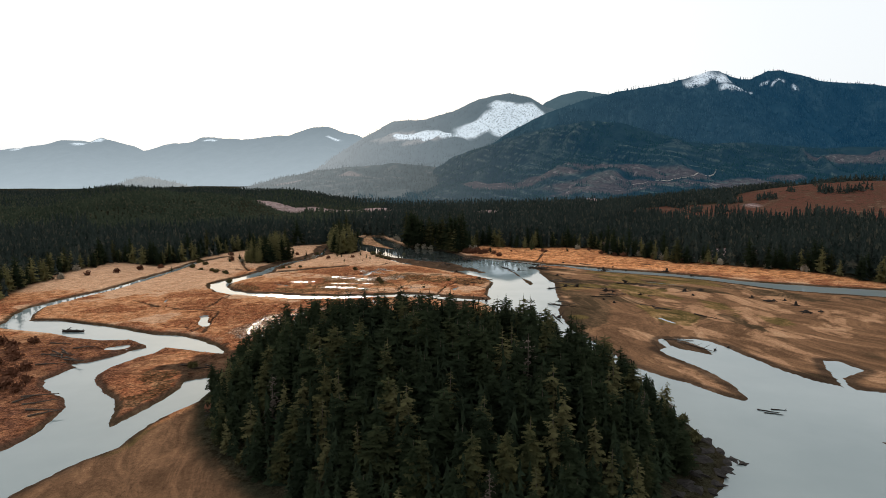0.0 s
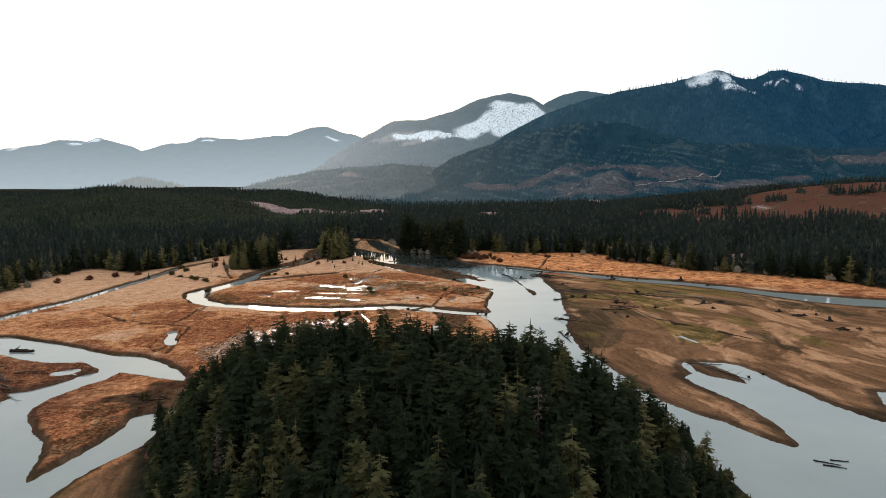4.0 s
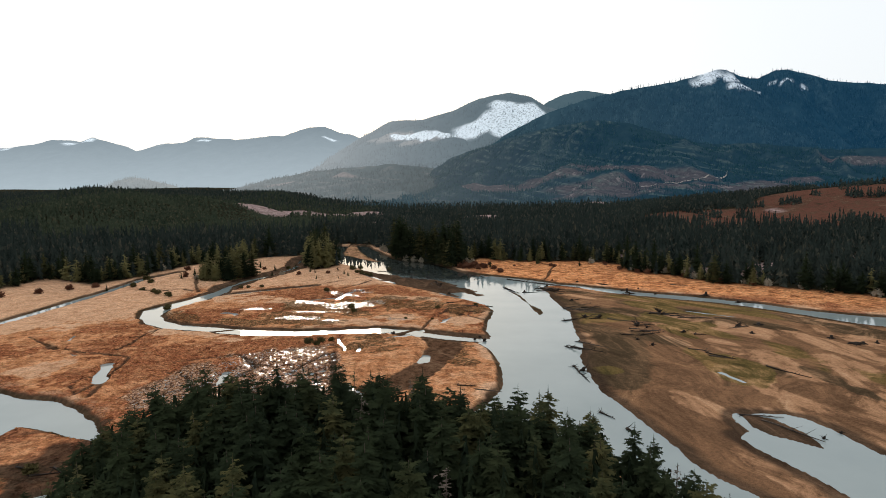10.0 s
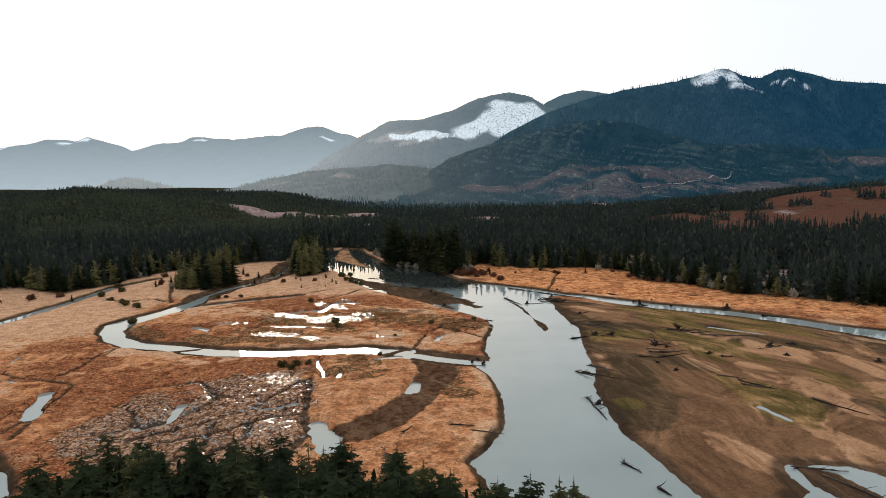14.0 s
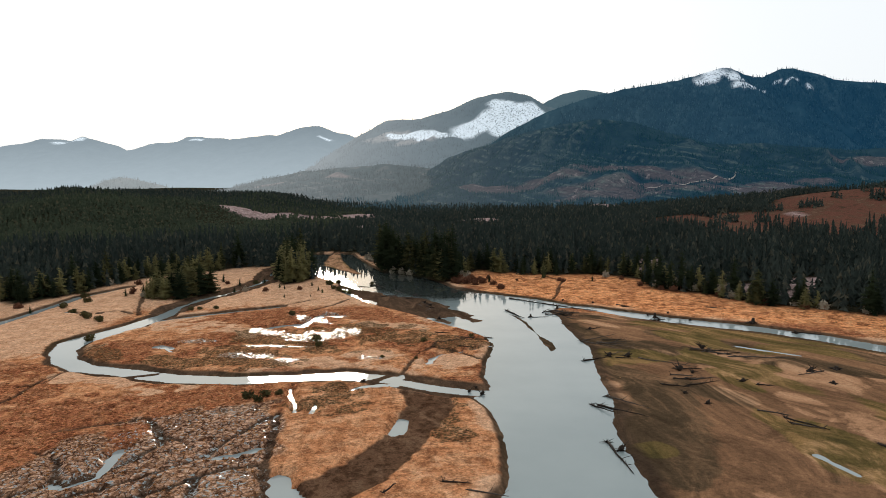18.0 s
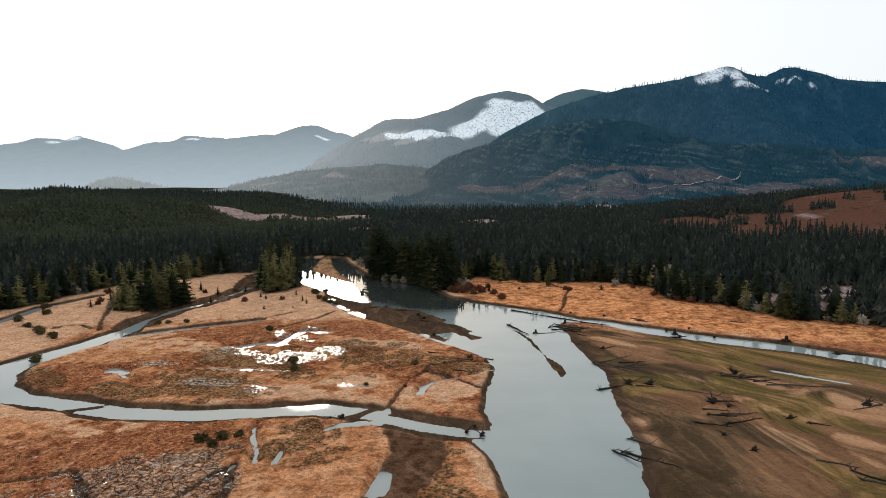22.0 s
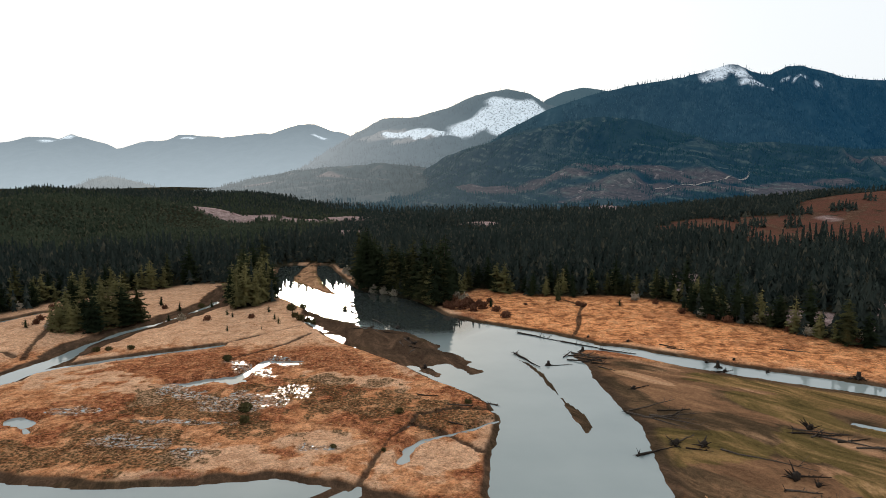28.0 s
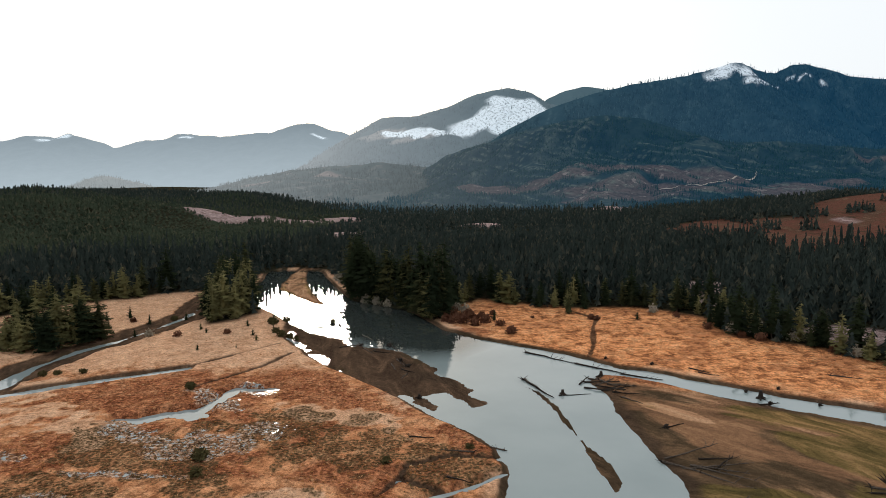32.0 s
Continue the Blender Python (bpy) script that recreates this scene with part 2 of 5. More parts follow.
OPEN = [(-225, 300), (-262, 340), (-300, 400), (-325, 480), (-345, 560), (-340, 650), (-276, 607), (-262, 650), (-250, 705),
        (-225, 745), (-195, 765), (-174, 785), (-148, 790), (-132, 725), (-114, 680), (-100, 690), (-92, 712), (-110, 760),
        (-128, 810), (-134, 870), (-126, 905), (-106, 915), (-84, 890), (-68, 860), (-48, 790), (-38, 748), (5, 712), (20, 678),
        (26, 716), (50, 748), (65, 735), (103, 715), (140, 716), (172, 690), (172, 645), (199, 620), (215, 588), (264, 550),
        (294, 530), (322, 458), (460, 420), (460, -420), (-460, -420), (-460, 60), (-250, 180)]
EAST_FLATS = [(82, 585), (113, 566), (148, 548), (220, 505), (303, 430), (430, 385), (430, 100), (160, 200), (114, 228), (80, 250),
              (66, 304), (66, 370), (80, 440), (80, 500)]
SAND_SHOAL = [(-84, 252), (-92, 235), (-108, 195), (-122, 160), (-130, 120), (-20, 60), (20, 100), (-30, 150), (-62, 172), (-80, 200)]
CUTS = [(-380, 1425, 70, 34), (-300, 1485, 75, 40), (-215, 1440, 60, 36), (-150, 1500, 60, 44), (-112, 1185, 36, 40), (93, 1330, 26, 40), (60, 1340, 16, 30),
        (398, 1753, 90, 80), (330, 1740, 60, 40), (-640, 1720, 60, 100), (586, 1205, 12, 20), (420, 690, 30, 45), (318, 655, 34, 26), (286, 640, 22, 16), (222, 780, 20, 26), (196, 735, 10, 26), (232, 640, 20, 18), (262, 610, 16, 14)]
RED_HILL = [(300, 905), (470, 860), (640, 880), (1000, 900), (1350, 1250), (1200, 1560), (800, 1500), (600, 1330), (430, 1310), (330, 1230), (340, 1100)]
ISLAND = [(-93, 240), (-82, 206), (-70, 186), (-52, 164), (-30, 142), (0, 128), (35, 132), (60, 154), (73, 180), (78, 206), (72, 230), (56, 252),
          (34, 270), (8, 283), (-30, 290), (-70, 286), (-92, 266)]
SWALE = [(-10, 444), (2, 438), (7, 423), (9, 410), (5, 395), (0, 376), (-8, 358), (-20, 344)]
PROMONTORY = [(-44, 440), (-46, 411), (-42, 380), (-37, 350), (-36, 322), (20, 318), (34, 350), (35, 390), (28, 424), (0, 440)]


def spots(x, y, rows, rough):
    """Cover of ragged patches given as centre, half length, half width and turn."""
    out = np.zeros(x.shape)
    for cx, cy, a, b, turn in rows:
        sel = np.flatnonzero((np.abs(x - cx) < 2 * a + 4) & (np.abs(y - cy) < 2 * a + 4))
        if not len(sel):
            continue
        ca, sa = math.cos(radians(turn)), math.sin(radians(turn))
        dx, dy = x[sel] - cx, y[sel] - cy
        e = np.hypot((dx * ca + dy * sa) / a, (dy * ca - dx * sa) / b) + rough[sel]
        out[sel] = np.maximum(out[sel], sstep(1.3, 0.7, e))
    return out


def rise(x, y):
    """Low swells of the valley floor under the logged clearings."""
    out = np.zeros(np.shape(x))
    for cx, cy in CUT_RISE + [(93, 1330), (398, 1753)]:
        out = np.maximum(out, np.exp(-(((x - cx) / 70) ** 2 + ((y - cy) / 65) ** 2)))
    return out


def fields(x, y):
    """Height of the ground and what covers it, for arrays of places."""
    x, y = np.asarray(x, float), np.asarray(y, float)
    near = (np.abs(x) < 470) & (y > -430) & (y < 1010)
    z = np.full(x.shape, 2.0)
    flow = np.stack([x, y, 0 * x], -1)
    cover = {k: np.zeros(x.shape) for k in ("sedge", "algae", "wet", "rust", "forest", "sand", "cut", "red", "bog", "stub", "vivid", "bush", "speck", "silt")}
    # far land
    hill = 40 * sstep(760, 1350, y) * sstep(-180, -560, x) * (0.55 + 0.75 * fbm(x, y, 420, 2, 3))
    hill = hill + 50 * np.exp(-(((x - 930) / 330) ** 2 + ((y - 1340) / 300) ** 2)) + 12 * sstep(900, 1500, y) * sstep(100, 700, x)
    hill = hill + 85 * (fbm(x * 0.6, y, 190, 3, 9) - 0.54) * sstep(800, 1050, y) * sstep(-120, -420, x) * sstep(2300, 1700, y)
    z = np.maximum(z + hill, 1.5) + 10 * rise(x, y) + 2.5 * (fbm(x, y, 160, 3, 5) - 0.5) * sstep(800, 1200, y)
    cover["forest"] = np.ones(x.shape)
    for cx, cy, rx, ry in CUTS:
        cover["cut"] = np.maximum(cover["cut"], sstep(1.25, 0.85, np.hypot((x - cx) / rx, (y - cy) / ry) + 0.5 * (fbm(x, y, 90, 3) - 0.5)))
    cover["red"] = np.where(inside(x + 60 * (fbm(x, y, 130, 3, 4) - 0.5), y + 140 * (fbm(x, y, 110, 3, 6) - 0.5), RED_HILL), 1.0, 0.0)
    if near.any():
        a, b = x[near], y[near]
        wob = (fbm(a, b, 22, 3, 2) - 0.5) * 5.0 + (vnoise(a, b, 3.2, 9) - 0.5) * 1.8
        finger = (fbm(a, b, 9, 3, 15) - 0.5) * 9.0
        water = np.maximum(area_sd(a, b, RIVER), area_sd(a, b, WEST_WATER)) + wob * 0.55
        for bar in (MID_BAR, POINT_BAR, INLET_BAR, THIN_BAR, BAY_BAR):
            water = np.minimum(water, -area_sd(a, b, bar) + wob * 0.3 + finger * (1.1 if bar is MID_BAR else 0.2))
        d, s = line_dist(a, b, LOOP)
        water = np.maximum(water, np.interp(s, [0, 0.13, 0.2, 0.4, 0.5, 0.58, 0.68, 0.76, 1], [3.0, 3.6, 5.0, 4.6, 5.6, 7.0, 5.6, 2.2, 1.2]) - d + wob * 0.4 + finger * 0.16 - 1.5 * sstep(0.68, 0.78, s) * sstep(0.5, 0.62, vnoise(a, b, 17, 6)))
        for line in LOOP_MUD:
            water = np.minimum(water, line_dist(a, b, line)[0] - 2.2 + finger * 0.3)
        margin = np.where(s < 0.5, 8.5, np.where(s < 0.7, 9.5, 12.0)) + finger * 0.7
        bed = sstep(2.0, -1.5, d - margin) * (s > 0.02)
        d, s = line_dist(a, b, NE_CHANNEL)
        water = np.maximum(water, 6.2 + 7 * sstep(0.55, 0.8, s) - d + wob * 0.6 + finger * 0.2)
        d, s = line_dist(a, b, WEST_STREAM)
        water = np.maximum(water, 6.2 - 3.4 * s - d + wob * 0.5)
        d, s = line_dist(a, b, THIN_STREAM)
        water = np.maximum(water, 3.0 - d + wob * 0.4)
        water = water - 40 * sstep(900, 925, b)
        open_sd = area_sd(a, b, OPEN) + wob * 1.2
        east = sstep(-6, 10, area_sd(a, b, EAST_FLATS))
        bar_sd = np.maximum(np.maximum(area_sd(a, b, MID_BAR), area_sd(a, b, POINT_BAR)), np.maximum(area_sd(a, b, THIN_BAR), area_sd(a, b, INLET_BAR))) + 2.0
        shoal = sstep(-4, 6, area_sd(a, b, SAND_SHOAL))
        isle = area_sd(a, b, ISLAND) + wob * 0.6
        land = -water
        flat = np.maximum(np.maximum(east, shoal), np.maximum(sstep(-2, 2, bar_sd), bed * 0.9))
        bank = 0.10 + 1.35 * sstep(0.4, 3.2, land) + 0.25 * sstep(10, 60, land)
        gentle = 0.03 + 0.75 * (1 - np.exp(-np.maximum(land, 0) / 26.0))
        h = bank * (1 - flat) + gentle * flat
        bend = 0.08 * (b - 370) + 0.0033 * np.maximum(0, b - 400) ** 2 - 0.25 * np.maximum(0, 320 - b)     # the ebb swings from the channel round to the bay
        fan_u = 0.55 * (a + bend) + 12 * (fbm(a, b, 45, 3, 14) - 0.5)
        fan_v = 0.22 * b + 18 * (fbm(a, b, 70, 3, 12) - 0.5)
        streak = fbm(fan_u, fan_v, 14, 5, 6)
        flow[near, 0] = np.where(east > 0.01, fan_u, a + 0.25 * b)
        flow[near, 1] = np.where(east > 0.01, fan_v, (b - 0.25 * a) * 0.3)
        h = h + (fbm(a, b, 9, 3, 4) - 0.5) * 0.35 * (1 - flat) + (streak - 0.5) * 0.32 * flat * sstep(2, 14, land)
        for line in CREEKS:
            d, _ = line_dist(a, b, line)
            cut_in = sstep(1.7, 0.7, d + wob * 0.5)
            h = h - 0.9 * cut_in * (1 - 0.3 * flat)
            cover_wet = cut_in
            cover["wet"][near] = np.maximum(cover["wet"][near], cover_wet * 0.95)
        ripple = (vnoise(a, b, 3.5, 4) - 0.5) * 0.9
        for px, py, rx, ry, turn in POOLS:
            if not ((np.abs(a - px) < 30) & (np.abs(b - py) < 30)).any():
                continue
            ca, sa = math.cos(radians(turn)), math.sin(radians(turn))
            u, v = (a - px) * ca + (b - py) * sa, -(a - px) * sa + (b - py) * ca
            e = np.hypot(u / (rx * 1.15), v / (ry * 1.15)) + ripple * min(1.0, ry / 1.5)
            h = np.where(e < 1.5, np.minimum(h, (e - 1) * 0.9), h)
        for wide, line in PONDS:
            d, _ = line_dist(a, b, line, reach=12.0)
            e = d - wide + (ripple * 2.2 + finger * 0.22) * min(1.0, wide / 2.4)
            h = np.where((e < 1.6) & (d < 11), np.minimum(h, e * 0.55), h)
        patch = fbm(a, b, 15, 4, 17)
        ragged = 2.2 * (patch - 0.5) + 0.9 * (vnoise(a, b, 3.1, 23) - 0.5)
        bog = sstep(-4, 5, area_sd(a, b, BOG) + 20 * (patch - 0.5))
        pocket = vnoise(a + 3 * vnoise(a, b, 6, 1), b, 4.2, 8) * 0.6 + vnoise(a, b, 2.1, 3) * 0.4
        h = np.where(land > 3, h - np.minimum(1.5, bog * np.maximum(0, pocket - 0.66) * 8.0), h)
        h = np.where(land < 0, np.maximum(-1.6, 0.28 * land) + 0.0, h)
        inland = sstep(3, -18, open_sd)
        dome = sstep(0, 55, isle)
        h = h + 1.2 * inland + 2.2 * sstep(0, 12, isle) + 17.0 * dome * (0.85 + 0.3 * fbm(a, b, 40, 2))
        prom = sstep(-1.2, 1.2, area_sd(a, b, PROMONTORY) + wob * 0.7)
        d, _ = line_dist(a, b, SWALE)
        swale = sstep(9.5, 7.5, d + wob * 1.0) * (1 - flat)
        h = h - 0.55 * swale * (land > 1)
        stub = spots(a, b, STUBBLE, ragged) * (1 - flat) * (1 - swale)
        side = np.minimum(sstep(470, 400, np.abs(a)), sstep(1010, 940, b))
        z[near] = h * side + z[near] * (1 - side) * (land > 0) + (1 - side) * (land <= 0) * h
        tone = fbm(a, b, 46, 5, 1)
        north = sstep(-14, 6, b - (640 - 0.62 * (a - 40))) * sstep(30, 60, a)
        upper = np.maximum(sstep(556, 622, b + 14 * (patch - 0.5)) * sstep(10, -50, a), sstep(-165, -200, a) * sstep(450, 500, b + 30 * (patch - 0.5)))
        cover["sedge"][near] = (1 - flat) * sstep(0.6, 3.0, land)
        rust = np.maximum(0.8 * sstep(0.50, 0.60, tone * 0.55 + patch * 0.45), spots(a, b, RUST, ragged)) * (1 - 0.9 * prom) * (1 - 0.8 * upper) * (1 - north)
        straw = spots(a, b, PALE, ragged)
        cover["rust"][near] = np.clip(rust * (1 - straw) + bog * 0.35 + north * sstep(0.56, 0.64, patch) * 0.5, 0, 1) * (1 - flat)
        cover["rust"][near] = np.maximum(cover["rust"][near], 0.85 * sstep(-92, -100, a) * sstep(345, 325, b) * sstep(0.30, 0.48, patch) * (1 - flat))
        cover["bog"][near] = np.maximum(bog * sstep(0.28, 0.46, patch + 0.1 * bog), 0.6 * spots(a, b, SPECKS, ragged * 0.7)) * (1 - flat)
        cover["speck"][near] = np.maximum(0.86 * bog, spots(a, b, SPECKS, ragged * 0.7)) * (land > 2)
        cover["stub"][near] = stub
        cover["vivid"][near] = north
        drawn = 2.6 * (streak - 0.5) + 0.5 * (patch - 0.5)
        cover["sand"][near] = np.clip((1 - flat) * np.maximum(np.maximum(prom * 0.25, straw * 0.8), np.maximum(upper * 0.85, sstep(12, 3, land) * sstep(0.5, 0.7, fbm(a, b, 30, 2, 8))))
                                      + flat * np.maximum(spots(a, b, TAN, drawn), 0.8 * sstep(0.60, 0.70, streak)) * (1 - 0.85 * shoal), 0, 1)
        cover["silt"][near] = np.clip(flat * np.maximum(spots(a, b, SILT, drawn), 0.6 * sstep(0.40, 0.30, streak)), 0, 1)
        cover["algae"][near] = np.clip(east * spots(a, b, ALGAE, drawn), 0, 1) * 0.95 \
            + 0.8 * sstep(7, 2, land) * np.maximum(sstep(0.52, 0.62, fbm(a, b, 40, 2, 7)), sstep(20, 26, a) * sstep(405, 390, b)) * (1 - east)
        # wet mud rims, with the steep cut banks' shade put into their colour
        edge = sstep(4.2, 0.8, land + finger * 0.15) * (1 - flat) + flat * np.clip(sstep(9, 1.5, land + finger * 0.3) * 0.9, 0, 1) * (1 - 0.45 * shoal)
        wet = np.clip(np.maximum(cover["wet"][near], edge) + sstep(0.14, -0.05, h) * 0.7, 0, 1)
        wet = np.maximum(wet, np.maximum(sstep(-1, 2, bar_sd) * 0.9, np.maximum(swale * 0.9, bed * sstep(0.32, 0.5, patch + 0.15))))
        wet = np.maximum(wet, spots(a, b, MUD, ragged * 0.45))
        point = sstep(-2, 3, area_sd(a, b, POINT_BAR))
        cover["wet"][near] = wet * (1 - 0.8 * point * sstep(0.3, 1.5, land))
        cover["sand"][near] = np.maximum(cover["sand"][near], 0.6 * point)
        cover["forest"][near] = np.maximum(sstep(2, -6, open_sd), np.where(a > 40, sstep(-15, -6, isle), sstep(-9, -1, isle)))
        cover["bush"][near] = sstep(-126, -152, a + 20 * (patch - 0.5)) * sstep(345, 330, b)
    cover["flow"] = flow
    return z, cover


def ground_z(x, y):
    return fields(np.atleast_1d(x), np.atleast_1d(y))[0]

# ---------- materials ----------
def material(name, colour=(0.5, 0.5, 0.5), rough=0.9):
    m = bpy.data.materials.new(name)
    m.use_nodes = True
    b = m.node_tree.nodes["Principled BSDF"]
    b.inputs["Base Color"].default_value = (*colour, 1)
    b.inputs["Roughness"].default_value = rough
    b.inputs["Specular IOR Level"].default_value = 0.25
    return m, m.node_tree.nodes, m.node_tree.links, b


def noise_node(nodes, links, scale, detail=4, rough=0.6, vector=None):
    n = nodes.new("ShaderNodeTexNoise")
    n.inputs["Scale"].default_value, n.inputs["Detail"].default_value, n.inputs["Roughness"].default_value = scale, detail, rough
    if vector is None:
        vector = nodes.new("ShaderNodeNewGeometry").outputs["Position"]
    links.new(vector, n.inputs["Vector"])
    return n.outputs["Fac"]


def ramp(nodes, links, fac, stops):
    r = nodes.new("ShaderNodeValToRGB")
    el = r.color_ramp.elements
    while len(el) < len(stops):
        el.new(0.5)
    for e, (p, col) in zip(el, stops):
        e.position, e.color = p, (*col, 1)
    links.new(fac, r.inputs["Fac"])
    return r.outputs["Color"]


def mix(nodes, links, fac, a, b):
    m = nodes.new("ShaderNodeMix")
    m.data_type = "RGBA"
    for value, socket in ((fac, m.inputs["Factor"]), (a, m.inputs["A"]), (b, m.inputs["B"])):
        if isinstance(value, (int, float)):
            socket.default_value = value
        elif isinstance(value, tuple):
            socket.default_value = (*value, 1)
        else:
            links.new(value, socket)
    return m.outputs["Result"]


def calc(nodes, links, op, a, b=0.0, clamp=False):
    m = nodes.new("ShaderNodeMath")
    m.operation, m.use_clamp = op, clamp
    for value, socket in ((a, m.inputs[0]), (b, m.inputs[1])):
        if isinstance(value, (int, float)):
            socket.default_value = value
        else:
            links.new(value, socket)
    return m.outputs[0]


def bump(nodes, links, bsdf, height, strength, distance):
    b = nodes.new("ShaderNodeBump")
    b.inputs["Strength"].default_value, b.inputs["Distance"].default_value = strength, distance
    links.new(height, b.inputs["Height"])
    links.new(b.outputs[0], bsdf.inputs["Normal"])


def ground_material():
    m, n, l, b = material("estuary_ground", rough=0.85)
    b.inputs["Specular IOR Level"].default_value = 0.0
    groups = []
    for name in ("cover_a", "cover_b", "cover_c", "cover_d"):
        at, sp = n.new("ShaderNodeAttribute"), n.new("ShaderNodeSeparateColor")
        at.attribute_name = name
        l.new(at.outputs["Color"], sp.inputs[0])
        groups.append((sp.outputs[0], sp.outputs[1], sp.outputs[2], at.outputs["Alpha"]))
    (sedge, algae, wet, rust), (forest, sand, cut, red), (bog, stub, vivid, bushy), (puddle, silty, *_) = groups
    where = n.new("ShaderNodeNewGeometry").outputs["Position"]
    fine, grain = noise_node(n, l, 0.75, 6, 0.75, where), noise_node(n, l, 2.4, 4, 0.7, where)
    mid, wide = noise_node(n, l, 0.13, 8, 0.72, where), noise_node(n, l, 0.03, 6, 0.65, where)
    flow = n.new("ShaderNodeAttribute")          # silt lies in streaks along the ebb
    flow.attribute_name = "flow"
    streak = noise_node(n, l, 0.10, 8, 0.68, flow.outputs["Vector"])
    streak.node.inputs["Distortion"].default_value = 1.6
    thin = noise_node(n, l, 0.55, 6, 0.7, flow.outputs["Vector"])
    thin.node.inputs["Distortion"].default_value = 0.6
    both = calc(n, l, "ADD", calc(n, l, "MULTIPLY", streak, 0.86), calc(n, l, "MULTIPLY", thin, 0.14))
    cracks = n.new("ShaderNodeTexVoronoi")
    cracks.feature = "DISTANCE_TO_EDGE"
    cracks.inputs["Scale"].default_value = 0.34
    warp = n.new("ShaderNodeVectorMath")
    warp.operation = "ADD"
    wobble = n.new("ShaderNodeTexNoise")
    wobble.inputs["Scale"].default_value, wobble.inputs["Detail"].default_value = 0.35, 3
    scaled = n.new("ShaderNodeVectorMath")
    scaled.operation = "SCALE"
    scaled.inputs["Scale"].default_value = 4.0
    l.new(where, wobble.inputs["Vector"])
    l.new(wobble.outputs["Color"], scaled.inputs[0])
    l.new(where, warp.inputs[0])
    l.new(scaled.outputs[0], warp.inputs[1])
    l.new(warp.outputs[0], cracks.inputs["Vector"])
    crack = cracks.outputs["Distance"]
    dots = n.new("ShaderNodeTexVoronoi")
    dots.inputs["Scale"].default_value = 0.85
    l.new(where, dots.inputs["Vector"])
    speck = calc(n, l, "SUBTRACT", calc(n, l, "ADD", calc(n, l, "MULTIPLY", fine, 0.6), calc(n, l, "MULTIPLY", mid, 0.6)), 0.6)

    def crisp(mask, wobble=0.9, width=0.16, along=0.0):
        """A cover's ragged, sharp-edged patches, drawn out along the ebb where wanted."""
        v = calc(n, l, "ADD", mask, calc(n, l, "MULTIPLY", speck, wobble))
        if along:
            v = calc(n, l, "ADD", v, calc(n, l, "MULTIPLY", calc(n, l, "SUBTRACT", both, 0.5), along))
        return calc(n, l, "MULTIPLY", calc(n, l, "SUBTRACT", v, 0.5 - width), 0.5 / width, True)
    rust, stub, bog, sedge, wet, sand = crisp(rust, 1.7, 0.13), crisp(stub, 1.2, 0.12), crisp(bog, 0.9, 0.12), crisp(sedge, 0.5), crisp(wet, 0.9, 0.25), crisp(sand, 1.0, 0.2, 1.2)
    algae = crisp(algae, 0.9, 0.2, -1.6)
    # silt and sand
    mud = ramp(n, l, both, [(0.32, (0.082, 0.042, 0.020)), (0.46, (0.145, 0.072, 0.034)), (0.58, (0.220, 0.108, 0.049)), (0.70, (0.32, 0.165, 0.076))])
    mud = mix(n, l, calc(n, l, "MULTIPLY", sand, ramp(n, l, both, [(0.36, (0.25, 0.25, 0.25)), (0.48, (0.95, 0.95, 0.95))])), mud,
              ramp(n, l, both, [(0.36, (0.22, 0.108, 0.050)), (0.52, (0.36, 0.180, 0.085)), (0.68, (0.46, 0.26, 0.135))]))
    mud = mix(n, l, calc(n, l, "MULTIPLY", crisp(silty, 0.7, 0.2, -1.6), ramp(n, l, both, [(0.46, (0.95, 0.95, 0.95)), (0.62, (0.45, 0.45, 0.45))])), mud,
              ramp(n, l, both, [(0.36, (0.046, 0.030, 0.016)), (0.52, (0.078, 0.050, 0.026)), (0.66, (0.13, 0.080, 0.042))]))
    mud = mix(n, l, calc(n, l, "MULTIPLY", algae, ramp(n, l, both, [(0.42, (0.95, 0.95, 0.95)), (0.62, (0.35, 0.35, 0.35))])), mud,
              ramp(n, l, streak, [(0.34, (0.058, 0.044, 0.015)), (0.50, (0.125, 0.084, 0.022)), (0.62, (0.27, 0.165, 0.038))]))
    # sedge, from pale straw to rust
    grass = ramp(n, l, mid, [(0.30, (0.27, 0.092, 0.028)), (0.46, (0.43, 0.165, 0.055)), (0.66, (0.55, 0.265, 0.115))])
    grass = mix(n, l, calc(n, l, "MULTIPLY", sand, 0.8), grass, ramp(n, l, mid, [(0.30, (0.42, 0.215, 0.105)), (0.64, (0.60, 0.355, 0.205))]))
    grass = mix(n, l, calc(n, l, "MULTIPLY", vivid, 0.8), grass, ramp(n, l, mid, [(0.42, (0.22, 0.072, 0.020)), (0.47, (0.60, 0.205, 0.048)), (0.66, (0.70, 0.310, 0.110))]))
    deep = ramp(n, l, fine, [(0.32, (0.070, 0.022, 0.009)), (0.5, (0.235, 0.070, 0.022)), (0.68, (0.44, 0.150, 0.048))])
    grass = mix(n, l, calc(n, l, "MULTIPLY", rust, ramp(n, l, mid, [(0.42, (1, 1, 1)), (0.66, (0.5, 0.5, 0.5))])), grass, deep)
    grass = mix(n, l, calc(n, l, "MULTIPLY", stub, ramp(n, l, dots.outputs["Distance"], [(0.30, (0.95, 0.95, 0.95)), (0.75, (0.30, 0.30, 0.30))])), grass, (0.072, 0.046, 0.020))
    silt = ramp(n, l, fine, [(0.34, (0.150, 0.072, 0.036)), (0.50, (0.31, 0.165, 0.092)), (0.64, (0.50, 0.345, 0.235))])
    silt = mix(n, l, ramp(n, l, crack, [(0.03, (1, 1, 1)), (0.12, (0, 0, 0))]), silt, (0.035, 0.021, 0.013))
